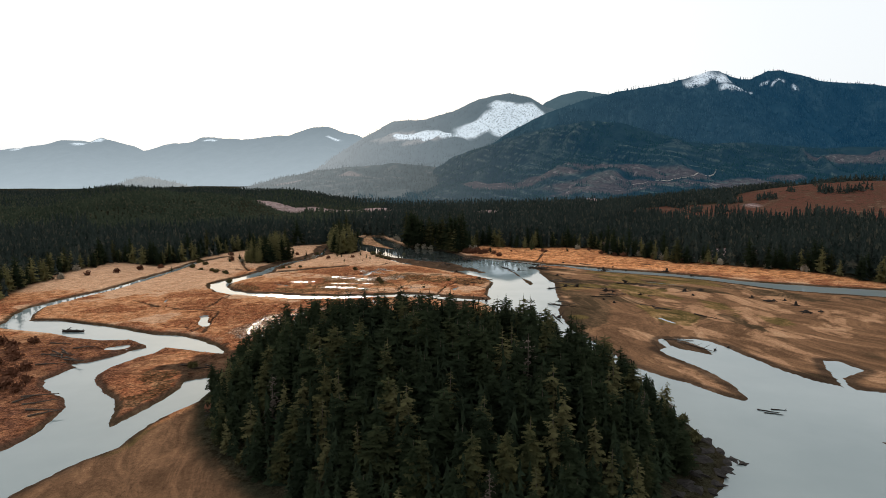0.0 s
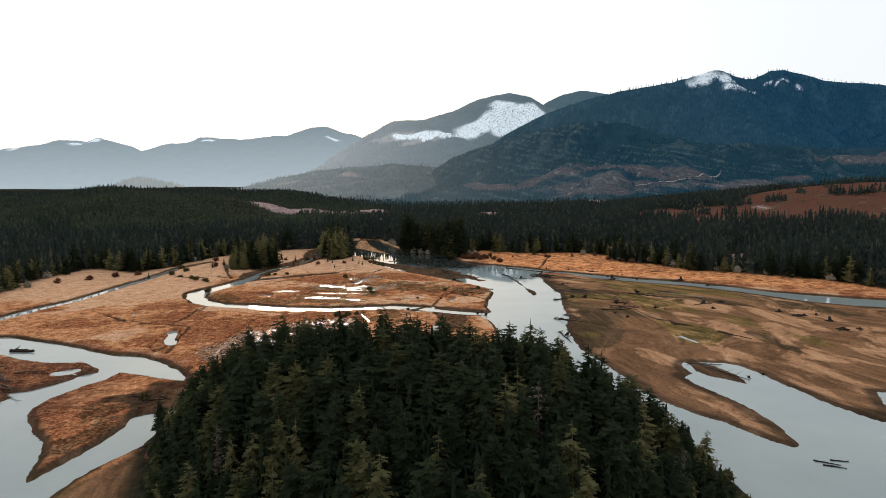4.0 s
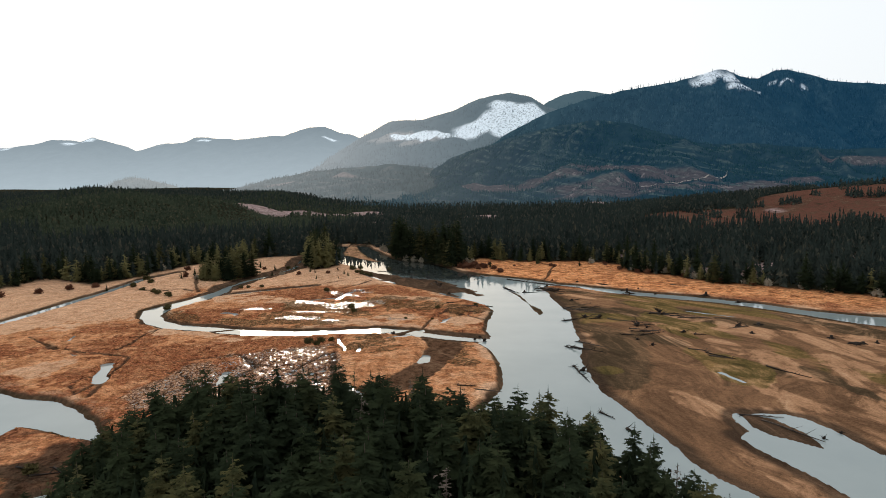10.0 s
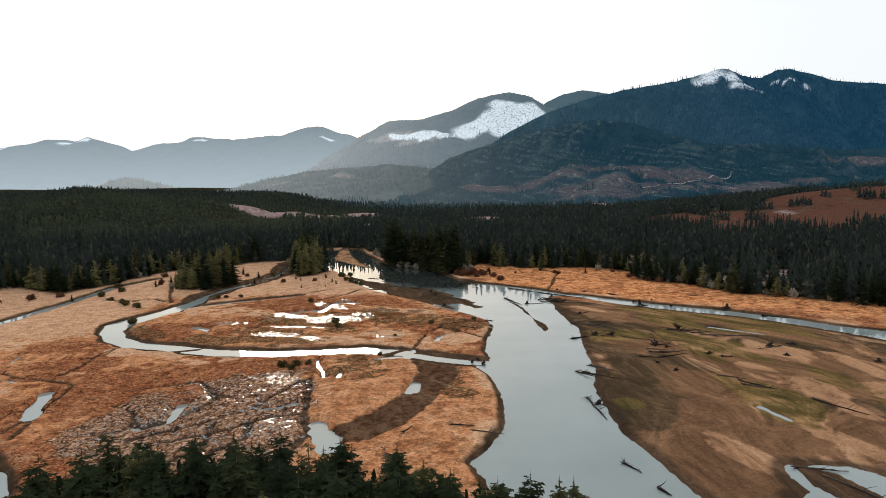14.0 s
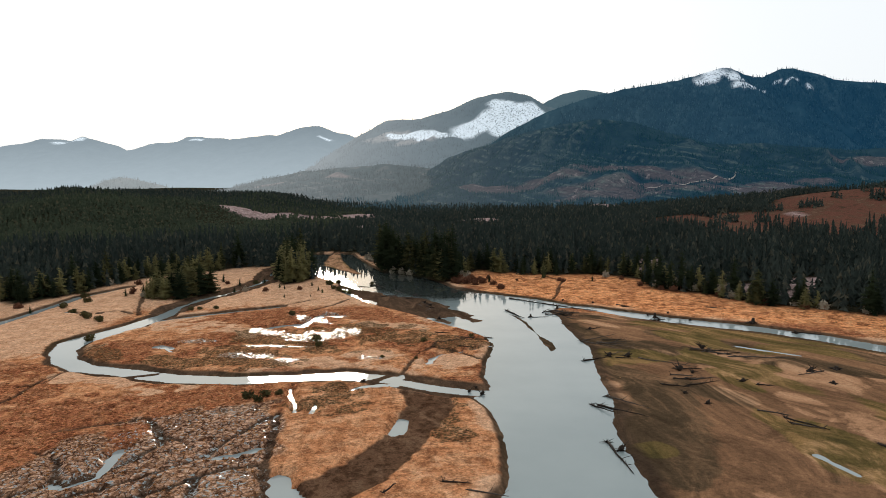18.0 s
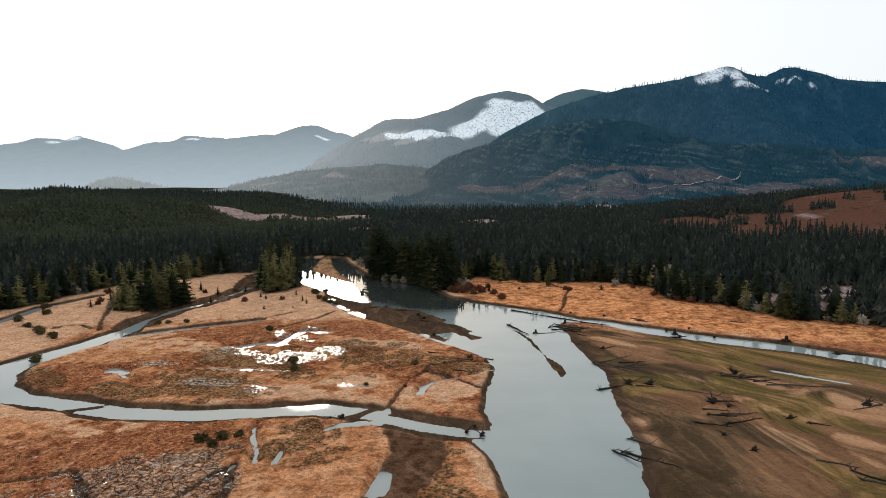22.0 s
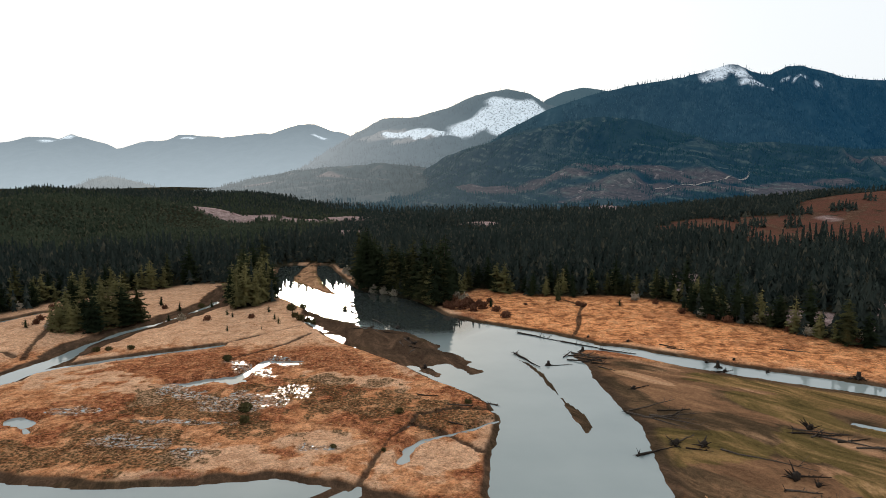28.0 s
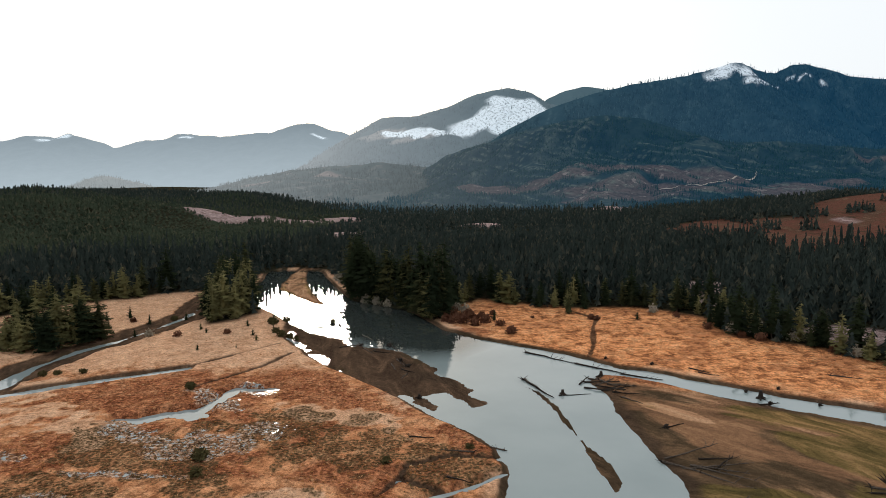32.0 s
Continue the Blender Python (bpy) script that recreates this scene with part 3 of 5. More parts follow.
    grass = mix(n, l, calc(n, l, "MULTIPLY", bog, 0.80), grass, silt)
    col = mix(n, l, sedge, mud, grass)
    col = mix(n, l, calc(n, l, "MULTIPLY", wet, 0.88), col, ramp(n, l, both, [(0.36, (0.032, 0.020, 0.013)), (0.52, (0.058, 0.036, 0.022)), (0.66, (0.105, 0.060, 0.035))]))
    col = mix(n, l, calc(n, l, "MULTIPLY", bushy, ramp(n, l, mid, [(0.4, (0.9, 0.9, 0.9)), (0.6, (0.3, 0.3, 0.3))])), col, ramp(n, l, fine, [(0.3, (0.04, 0.018, 0.011)), (0.7, (0.16, 0.072, 0.042))]))
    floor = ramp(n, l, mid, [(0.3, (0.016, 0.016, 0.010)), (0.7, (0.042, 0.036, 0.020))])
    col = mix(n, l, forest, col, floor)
    col = mix(n, l, red, col, ramp(n, l, calc(n, l, "ADD", calc(n, l, "MULTIPLY", wide, 0.6), calc(n, l, "MULTIPLY", mid, 0.4)),
                                   [(0.38, (0.040, 0.030, 0.018)), (0.47, (0.110, 0.040, 0.026)), (0.54, (0.075, 0.040, 0.024)), (0.62, (0.140, 0.075, 0.048))]))
    col = mix(n, l, cut, col, ramp(n, l, mid, [(0.35, (0.13, 0.078, 0.066)), (0.65, (0.38, 0.27, 0.25))]))
    tone = ramp(n, l, calc(n, l, "ADD", calc(n, l, "MULTIPLY", fine, 0.6), calc(n, l, "MULTIPLY", grain, 0.4)), [(0.36, (0.32, 0.32, 0.32)), (0.50, (0.98, 0.98, 0.98)), (0.64, (1.5, 1.5, 1.5))])
    blot = ramp(n, l, noise_node(n, l, 0.30, 6, 0.7, where), [(0.40, (0.50, 0.46, 0.44)), (0.53, (1.06, 1.06, 1.06)), (0.66, (1.2, 1.2, 1.2))])
    spot = n.new("ShaderNodeMix")
    spot.data_type, spot.blend_type = "RGBA", "MULTIPLY"
    l.new(calc(n, l, "MULTIPLY", sedge, calc(n, l, "SUBTRACT", 0.9, calc(n, l, "MULTIPLY", sand, 0.5))), spot.inputs["Factor"])
    l.new(col, spot.inputs["A"])
    l.new(blot, spot.inputs["B"])
    col = spot.outputs["Result"]
    mul = n.new("ShaderNodeMix")
    mul.data_type, mul.blend_type = "RGBA", "MULTIPLY"
    l.new(mix(n, l, calc(n, l, "MAXIMUM", wet, calc(n, l, "SUBTRACT", 1.0, sedge)), (0.85, 0.85, 0.85), (0.55, 0.55, 0.55)), mul.inputs["Factor"])
    l.new(col, mul.inputs["A"])
    l.new(tone, mul.inputs["B"])
    muted = n.new("ShaderNodeHueSaturation")
    muted.inputs["Saturation"].default_value, muted.inputs["Value"].default_value = 0.92, 1.12
    l.new(mul.outputs["Result"], muted.inputs["Color"])
    l.new(muted.outputs["Color"], b.inputs["Base Color"])
    l.new(calc(n, l, "SUBTRACT", 0.97, calc(n, l, "MULTIPLY", wet, 0.20)), b.inputs["Roughness"])
    bump(n, l, b, calc(n, l, "ADD", fine, calc(n, l, "MULTIPLY", grain, 0.5)), 0.9, 0.7)
    # water standing between the tufts
    film = n.new("ShaderNodeBsdfPrincipled")
    film.inputs["Base Color"].default_value, film.inputs["Roughness"].default_value, film.inputs["IOR"].default_value = (0.24, 0.27, 0.265, 1), 0.05, 1.36
    stood = calc(n, l, "ADD", calc(n, l, "MULTIPLY", puddle, 0.22), noise_node(n, l, 0.75, 5, 0.66, warp.outputs[0]))
    both_ways = n.new("ShaderNodeMixShader")
    l.new(calc(n, l, "MULTIPLY", calc(n, l, "SUBTRACT", stood, 0.765), 24.0, True), both_ways.inputs[0])
    l.new(b.outputs[0], both_ways.inputs[1])
    l.new(film.outputs[0], both_ways.inputs[2])
    l.new(both_ways.outputs[0], n["Material Output"].inputs["Surface"])
    return m


def water_material():
    m, n, l, b = material("silty_water", (0.22, 0.255, 0.25), 0.024)
    b.inputs["IOR"].default_value = 1.36
    b.inputs["Specular IOR Level"].default_value = 0.5
    where = n.new("ShaderNodeNewGeometry").outputs["Position"]
    axes = n.new("ShaderNodeSeparateXYZ")
    l.new(where, axes.inputs[0])
    w = noise_node(n, l, 0.02, 4, 0.5, where)
    silt = ramp(n, l, w, [(0.3, (0.19, 0.228, 0.226)), (0.7, (0.25, 0.285, 0.278))])
    # the bank woods' dark reflection, put into the upstream base colour
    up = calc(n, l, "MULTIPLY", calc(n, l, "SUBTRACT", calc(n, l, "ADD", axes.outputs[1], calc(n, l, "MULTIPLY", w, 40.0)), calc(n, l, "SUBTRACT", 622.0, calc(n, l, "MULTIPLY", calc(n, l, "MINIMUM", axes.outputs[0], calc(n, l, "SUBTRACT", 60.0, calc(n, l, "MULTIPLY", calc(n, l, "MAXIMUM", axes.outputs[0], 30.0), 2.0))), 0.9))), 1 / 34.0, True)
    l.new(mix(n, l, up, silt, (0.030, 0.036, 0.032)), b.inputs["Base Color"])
    bump(n, l, b, noise_node(n, l, 0.35, 3, 0.5, where), 0.018, 0.2)
    return m


def needle_material(name, dark, light, pale=None, per_island=False):
    m, n, l, b = material(name, dark, 1.0)
    b.inputs["Specular IOR Level"].default_value = 0.0
    if per_island:
        rnd = n.new("ShaderNodeNewGeometry").outputs["Random Per Island"]
    else:
        rnd = n.new("ShaderNodeObjectInfo").outputs["Random"]
    grain = noise_node(n, l, 1.2, 4, 0.7)
    stand = ramp(n, l, noise_node(n, l, 0.013, 4, 0.6), [(0.38, (0, 0, 0)), (0.66, (0.8, 0.8, 0.8))])
    col = mix(n, l, rnd, dark, light)
    col = mix(n, l, stand, col, light)
    col = mix(n, l, calc(n, l, "MULTIPLY", grain, 0.5), col, light)
    if pale:
        pick = ramp(n, l, rnd, [(0.80, (0, 0, 0)), (0.95, (1, 1, 1))])
        patch = ramp(n, l, noise_node(n, l, 0.28, 3, 0.6), [(0.42, (0, 0, 0)), (0.62, (1, 1, 1))])
        col = mix(n, l, calc(n, l, "MULTIPLY", pick, calc(n, l, "ADD", calc(n, l, "MULTIPLY", patch, 0.6), 0.25)), col, pale)
    l.new(col, b.inputs["Base Color"])
    return m


def wood_material(name, dark, light, rough=0.85):
    m, n, l, b = material(name, dark, rough)
    b.inputs["Specular IOR Level"].default_value = 0.08
    coord = n.new("ShaderNodeTexCoord").outputs["Object"]
    g = noise_node(n, l, 2.2, 6, 0.7, coord)
    l.new(ramp(n, l, g, [(0.3, dark), (0.7, light)]), b.inputs["Base Color"])
    bump(n, l, b, g, 0.5, 0.08)
    return m


def slope_material(name, low, high, cut_low, cut_high, glow=None, brush_light=None):
    """Wooded mountain side: young forest, cut blocks and snow."""
    m, n, l, b = material(name, low, 0.95)
    b.inputs["Specular IOR Level"].default_value = 0.0
    at = n.new("ShaderNodeAttribute")
    at.attribute_name = "cover_a"
    sp = n.new("ShaderNodeSeparateColor")
    l.new(at.outputs["Color"], sp.inputs[0])
    mid, fine = noise_node(n, l, 0.012, 6, 0.7), noise_node(n, l, 0.09, 5, 0.7)
    col = ramp(n, l, mid, [(0.3, low), (0.7, high)])
    col = mix(n, l, sp.outputs[0], col, ramp(n, l, fine, [(0.3, cut_low), (0.7, cut_high)]))
    if brush_light:                                  # relief highlights put into the spurs' colour as pale growth; slash in the clearings
        tuft = ramp(n, l, fine, [(0.36, (0.15, 0.15, 0.15)), (0.6, (1, 1, 1))])
        col = mix(n, l, calc(n, l, "MULTIPLY", sp.outputs[2], tuft), col, brush_light)
        slash = ramp(n, l, noise_node(n, l, 0.05, 3, 0.6), [(0.60, (0, 0, 0)), (0.66, (0.7, 0.7, 0.7))])
        col = mix(n, l, calc(n, l, "MULTIPLY", sp.outputs[0], slash), col, (0.21, 0.17, 0.15))
    flake = ramp(n, l, fine, [(0.36, (0.15, 0.15, 0.15)), (0.50, (0.96, 0.96, 0.96))])
    col = mix(n, l, calc(n, l, "MULTIPLY", sp.outputs[1], flake), col, (0.78, 0.82, 0.85))
    l.new(col, b.inputs["Base Color"])
    if glow:                                   # haze of the air before a far backdrop, painted in as emission
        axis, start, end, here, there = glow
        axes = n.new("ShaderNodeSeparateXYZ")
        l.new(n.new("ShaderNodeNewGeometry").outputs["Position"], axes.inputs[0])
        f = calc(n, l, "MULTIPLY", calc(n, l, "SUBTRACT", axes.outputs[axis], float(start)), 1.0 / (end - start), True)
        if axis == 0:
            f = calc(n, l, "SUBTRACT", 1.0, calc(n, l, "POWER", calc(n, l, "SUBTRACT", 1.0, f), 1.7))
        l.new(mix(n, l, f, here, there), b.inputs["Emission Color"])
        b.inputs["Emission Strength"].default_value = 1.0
    return m


GROUND = ground_material()
WATER = water_material()
NEEDLES = needle_material("spruce_needles", (0.009, 0.014, 0.009), (0.026, 0.033, 0.016), (0.085, 0.074, 0.030))
NEEDLES_OLIVE = needle_material("lichen_needles", (0.032, 0.034, 0.016), (0.095, 0.085, 0.038))
# the far needles carry the blue of hazy air in their base colours
NEEDLES_FAR = needle_material("forest_needles", (0.011, 0.018, 0.018), (0.040, 0.049, 0.041), (0.100, 0.086, 0.060), True)
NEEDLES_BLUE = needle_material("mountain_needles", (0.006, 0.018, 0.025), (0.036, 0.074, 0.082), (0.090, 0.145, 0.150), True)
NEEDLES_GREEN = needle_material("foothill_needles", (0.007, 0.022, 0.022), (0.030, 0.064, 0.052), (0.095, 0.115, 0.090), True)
NEEDLES_HILL = needle_material("hill_needles", (0.014, 0.022, 0.017), (0.056, 0.068, 0.042), (0.105, 0.082, 0.050), True)
# olive needles with sunlit brightness put into the base colour
NEEDLES_SUNLIT = needle_material("sunlit_olive_needles", (0.056, 0.056, 0.025), (0.185, 0.160, 0.066))
BARK = wood_material("conifer_bark", (0.045, 0.032, 0.024), (0.11, 0.085, 0.065))
GREY_WOOD = wood_material("weathered_driftwood", (0.030, 0.022, 0.017), (0.120, 0.094, 0.074))
WET_WOOD = wood_material("waterlogged_wood", (0.012, 0.009, 0.007), (0.042, 0.031, 0.024), 0.8)
TWIGS = needle_material("bare_red_twigs", (0.060, 0.024, 0.016), (0.15, 0.070, 0.042))
SHRUB = needle_material("dark_shrub_leaves", (0.030, 0.030, 0.014), (0.085, 0.070, 0.030))
ROCK = wood_material("dark_shore_rock", (0.010, 0.009, 0.008), (0.042, 0.036, 0.032))
# island undergrowth: the shade inside the stand is put into this needle colour
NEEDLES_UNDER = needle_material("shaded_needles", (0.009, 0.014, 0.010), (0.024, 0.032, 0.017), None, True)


# ---------- mesh helpers ----------
def np_mesh(name, verts, faces, smooth=False):
    """A mesh from arrays: verts (n, 3), faces (m, 3 or 4)."""
    verts, faces = np.asarray(verts, np.float32), np.asarray(faces, np.int32)
    me = bpy.data.meshes.new(name)
    k = faces.shape[1]
    me.vertices.add(len(verts))
    me.vertices.foreach_set("co", verts.ravel())
    me.loops.add(faces.size)
    me.loops.foreach_set("vertex_index", faces.ravel())
    me.polygons.add(len(faces))
    me.polygons.foreach_set("loop_start", np.arange(0, faces.size, k, dtype=np.int32))
    me.polygons.foreach_set("use_smooth", np.full(len(faces), smooth))
    me.update(calc_edges=True)
    return me


def part(name, me, mat, parent=None, label=""):
    ob = new(name, me)
    if mat and not me.materials:
        me.materials.append(mat)
    if parent is not None:
        ob.parent = parent
    return tagged(ob, label) if label else ob


def paint(me, name, channels):
    at = me.attributes.new(name, "FLOAT_COLOR", "POINT")
    at.data.foreach_set("color", np.stack(channels, -1).astype(np.float32).ravel())


def grid_faces(rows, cols):
    i = np.arange(rows * cols).reshape(rows, cols)
    return np.stack([i[:-1, :-1], i[:-1, 1:], i[1:, 1:], i[1:, :-1]], -1).reshape(-1, 4)


def tube(points, radii, sides=7, rough=0.0, gen=None):
    """A closed tapered tube along points, with an uneven skin."""
    gen = gen or rng
    p = np.array(points, float)
    t = np.gradient(p, axis=0)
    t /= np.linalg.norm(t, axis=1)[:, None] + 1e-9
    ref = np.where(np.abs(t[:, 2:3]) > 0.9, [[1.0, 0, 0]], [[0, 0, 1.0]])
    u = np.cross(t, ref)
    u /= np.linalg.norm(u, axis=1)[:, None]
    v = np.cross(t, u)
    ang = np.linspace(0, 2 * np.pi, sides, endpoint=False)
    r = np.array(radii)[:, None] * (1 + rough * (gen.random((len(p), sides)) - 0.5))
    ring = p[:, None] + r[..., None] * (np.cos(ang)[None, :, None] * u[:, None] + np.sin(ang)[None, :, None] * v[:, None])
    verts = np.concatenate([ring.reshape(-1, 3), p[:1], p[-1:]])
    faces = []
    n = len(p)
    for i in range(n - 1):
        for k in range(sides):
            a, b = i * sides + k, i * sides + (k + 1) % sides
            faces += [(a, b, b + sides), (a, b + sides, a + sides)]
    for k in range(sides):
        faces += [((k + 1) % sides, k, n * sides), ((n - 1) * sides + k, (n - 1) * sides + (k + 1) % sides, n * sides + 1)]
    return verts, np.array(faces)


def joined(pieces):
    verts, faces, base = [], [], 0
    for v, f in pieces:
        verts.append(v)
        faces.append(np.asarray(f) + base)
        base += len(v)
    return np.concatenate(verts), np.concatenate(faces)


# ---------- ground and water ----------
def spaced(start, stop, step, grow):
    out = [start]
    while abs(out[-1] - start) < abs(stop - start):
        out.append(out[-1] + step)
        step *= grow
    return out[1:]


gx = np.array(sorted(spaced(-240, -6500, -1.5, 1.05)) + list(np.arange(-240, 140, 1.1)) + list(np.arange(140, 300, 1.7)) + spaced(298.3, 6500, 2.0, 1.06))
gy = np.array(sorted(spaced(150, -2500, -2.0, 1.16)) + list(np.arange(150, 300, 1.6)) + list(np.arange(300, 640, 1.1)) + spaced(638.9, 5200, 1.3, 1.025))
GX, GY = np.meshgrid(gx, gy)
gz, cover = fields(GX.ravel(), GY.ravel())
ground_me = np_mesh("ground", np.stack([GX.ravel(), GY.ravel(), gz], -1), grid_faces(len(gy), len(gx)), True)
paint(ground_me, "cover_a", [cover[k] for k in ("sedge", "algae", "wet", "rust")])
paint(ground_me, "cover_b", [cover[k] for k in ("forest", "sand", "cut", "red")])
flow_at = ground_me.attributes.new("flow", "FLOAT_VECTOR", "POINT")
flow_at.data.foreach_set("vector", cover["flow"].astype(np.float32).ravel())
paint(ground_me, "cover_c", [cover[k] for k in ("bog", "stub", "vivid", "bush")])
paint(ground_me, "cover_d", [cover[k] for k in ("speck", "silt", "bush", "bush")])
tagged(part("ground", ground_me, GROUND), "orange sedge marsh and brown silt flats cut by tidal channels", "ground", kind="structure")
wx, wy = np.meshgrid(np.linspace(-468, 468, 40), np.linspace(-428, 1005, 60))
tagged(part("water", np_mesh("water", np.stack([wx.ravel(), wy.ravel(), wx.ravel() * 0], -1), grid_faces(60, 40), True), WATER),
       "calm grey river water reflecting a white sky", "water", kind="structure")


# ---------- mountains ----------
def mountain(name, ridge, front, back, step, power, mat, cut_spots, snow_spots, gully, label, category="mountain", spur=0.0, jag=0.0):
    """A range whose crest runs through the ridge points, given from west to east."""
    ridge = np.array(ridge, float)
    xs = np.arange(ridge[0, 0], ridge[-1, 0] + step, step)
    top, mid_y = np.interp(xs, ridge[:, 0], ridge[:, 2]), np.interp(xs, ridge[:, 0], ridge[:, 1])
    top = top + jag * (fbm(xs, xs * 0, 120, 4, 27) - 0.5) * 2
    vs = np.concatenate([-np.linspace(1, 0.04, int(front / step)) * front, [0.0], np.linspace(0.05, 1, int(back / step / 1.5)) * back])
    X = np.repeat(xs[None], len(vs), 0)
    Y = mid_y[None] + vs[:, None]
    d = np.where(vs < 0, -vs / front, vs / back)[:, None]
    prof = (1 - d) ** power
    g = 1 - np.abs(2 * fbm(X + 0.5 * Y, Y * 0.5, 300, 4, 21) - 1)
    Z = top[None] * prof * (1 - gully * g ** 2 * sstep(0.0, 0.35, d)) + 26 * (fbm(X, Y, 120, 3, 5) - 0.5) * sstep(0.0, 0.15, d) * (1 - d)
    Z = Z + 15 * (fbm(X, Y, 70, 3, 8) - 0.5) - 2
    down, across = -0.55 * X - 0.83 * Y, 0.83 * X - 0.55 * Y
    down, across = down + 90 * (fbm(X, Y, 260, 2, 13) - 0.5), across + 150 * (fbm(X, Y, 240, 3, 15) - 0.5)
    crest1 = 1 - np.clip(np.abs(fbm(across, down * 0.35, 170, 2, 31) - 0.5) * 5, 0, 1)
    crest2 = 1 - np.clip(np.abs(fbm(across, down * 0.45, 46, 2, 37) - 0.5) * 5, 0, 1)
    Z = Z + spur * (crest1 ** 1.5 + 0.25 * crest2 - 0.5) * sstep(0.0, 0.12, d) * (1 - d) ** 0.6
    # highlights of the spur crests, kept as a mask for the slope colour
    brush_light = np.maximum(sstep(0.82, 0.98, crest1) * 0.6, 1.0 * sstep(0.76, 0.97, crest2) * sstep(0.1, 0.5, crest1)) * sstep(0.34, 0.56, fbm(X, Y, 130, 3, 41))
    contour_line = (Z + 0.25 * X) / 24 + 1.6 * fbm(X, Y, 210, 3, 44)       # pale lines along the slope by height and noise
    contour_line = sstep(0.80, 0.98, 1 - 2 * np.abs(contour_line - np.floor(contour_line) - 0.5)) * sstep(0.42, 0.56, fbm(X, Y, 150, 3, 46))
    brush_light = np.maximum(0.55 * brush_light, contour_line)
    cutm, snow = np.zeros(X.shape), np.zeros(X.shape)
    for spots, out in ((cut_spots, cutm), (snow_spots, snow)):
        for cx, cv, rx, rv in spots:
            e = np.hypot((X - cx) / rx, (vs[:, None] - cv) / rv) + 0.9 * (fbm(X, Y, 110, 4, cx) - 0.5)
            out[:] = np.maximum(out, sstep(1.1, 0.8, e))
    me = np_mesh(name, np.stack([X, Y, Z], -1).reshape(-1, 3), grid_faces(len(vs), len(xs)), True)
    flat = np.zeros(X.size)
    paint(me, "cover_a", [cutm.ravel(), snow.ravel(), brush_light.ravel(), flat])
    tagged(part(name, me, mat), label, category, kind="structure")
    return X, Y, Z, cutm, snow, vs, brush_light


# painted haze: axis, start, end, then the emission colour at each
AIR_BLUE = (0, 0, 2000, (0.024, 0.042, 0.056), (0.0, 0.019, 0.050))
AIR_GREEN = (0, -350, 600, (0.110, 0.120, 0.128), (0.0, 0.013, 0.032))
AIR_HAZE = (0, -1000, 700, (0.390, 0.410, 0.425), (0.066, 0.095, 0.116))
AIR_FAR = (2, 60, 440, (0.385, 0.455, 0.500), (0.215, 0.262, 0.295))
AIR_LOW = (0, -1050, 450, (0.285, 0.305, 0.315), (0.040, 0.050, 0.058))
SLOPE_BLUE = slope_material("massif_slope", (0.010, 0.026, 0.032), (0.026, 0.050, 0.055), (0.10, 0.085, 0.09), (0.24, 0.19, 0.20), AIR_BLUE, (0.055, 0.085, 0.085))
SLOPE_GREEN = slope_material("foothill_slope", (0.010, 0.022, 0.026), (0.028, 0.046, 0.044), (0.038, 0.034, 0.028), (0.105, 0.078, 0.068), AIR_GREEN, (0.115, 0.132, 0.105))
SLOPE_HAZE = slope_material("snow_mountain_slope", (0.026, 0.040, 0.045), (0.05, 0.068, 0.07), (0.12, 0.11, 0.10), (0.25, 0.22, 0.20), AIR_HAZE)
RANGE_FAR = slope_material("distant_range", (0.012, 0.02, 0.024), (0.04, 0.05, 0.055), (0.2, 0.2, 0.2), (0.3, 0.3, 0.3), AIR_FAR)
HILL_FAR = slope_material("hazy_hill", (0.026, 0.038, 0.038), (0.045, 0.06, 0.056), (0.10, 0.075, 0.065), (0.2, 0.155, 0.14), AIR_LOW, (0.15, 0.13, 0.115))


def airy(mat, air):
    """The same air's haze, painted as emission on the trees of a far slope."""
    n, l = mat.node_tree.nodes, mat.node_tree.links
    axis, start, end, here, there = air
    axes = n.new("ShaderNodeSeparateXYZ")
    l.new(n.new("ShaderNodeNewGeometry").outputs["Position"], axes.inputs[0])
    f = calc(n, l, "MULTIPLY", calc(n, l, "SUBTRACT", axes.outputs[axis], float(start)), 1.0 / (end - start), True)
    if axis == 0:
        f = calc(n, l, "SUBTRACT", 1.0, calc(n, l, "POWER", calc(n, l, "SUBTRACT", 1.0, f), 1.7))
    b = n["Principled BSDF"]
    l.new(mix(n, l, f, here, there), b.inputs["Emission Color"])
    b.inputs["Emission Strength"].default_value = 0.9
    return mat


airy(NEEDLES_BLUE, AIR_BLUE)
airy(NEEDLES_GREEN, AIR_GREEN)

LEFT_RIDGE = [(-4300, 4700, 120), (-3700, 4700, 300), (-3339, 4700, 311), (-3098, 4700, 332), (-2936, 4700, 358), (-2774, 4700, 384),
              (-2576, 4700, 374), (-2482, 4700, 402), (-2440, 4700, 392), (-2299, 4700, 343), (-2182, 4700, 302), (-2020, 4700, 340),
              (-1859, 4700, 366), (-1758, 4700, 396), (-1460, 4700, 369), (-1219, 4700, 398), (-1119, 4700, 397), (-938, 4700, 458),
              (-818, 4700, 461), (-660, 4700, 404), (-463, 4700, 311), (-225, 4700, 190), (100, 4700, 60)]
SNOW_RIDGE = [(-1150, 4250, 20), (-850, 4220, 150), (-636, 4200, 268), (-491, 4200, 352), (-309, 4200, 448), (-93, 4150, 453), (83, 4100, 500),
              (256, 4080, 570), (330, 4070, 588), (426, 4050, 596), (560, 4030, 571), (658, 4000, 500), (800, 4050, 470), (1000, 4100, 400),
              (1500, 4200, 100)]
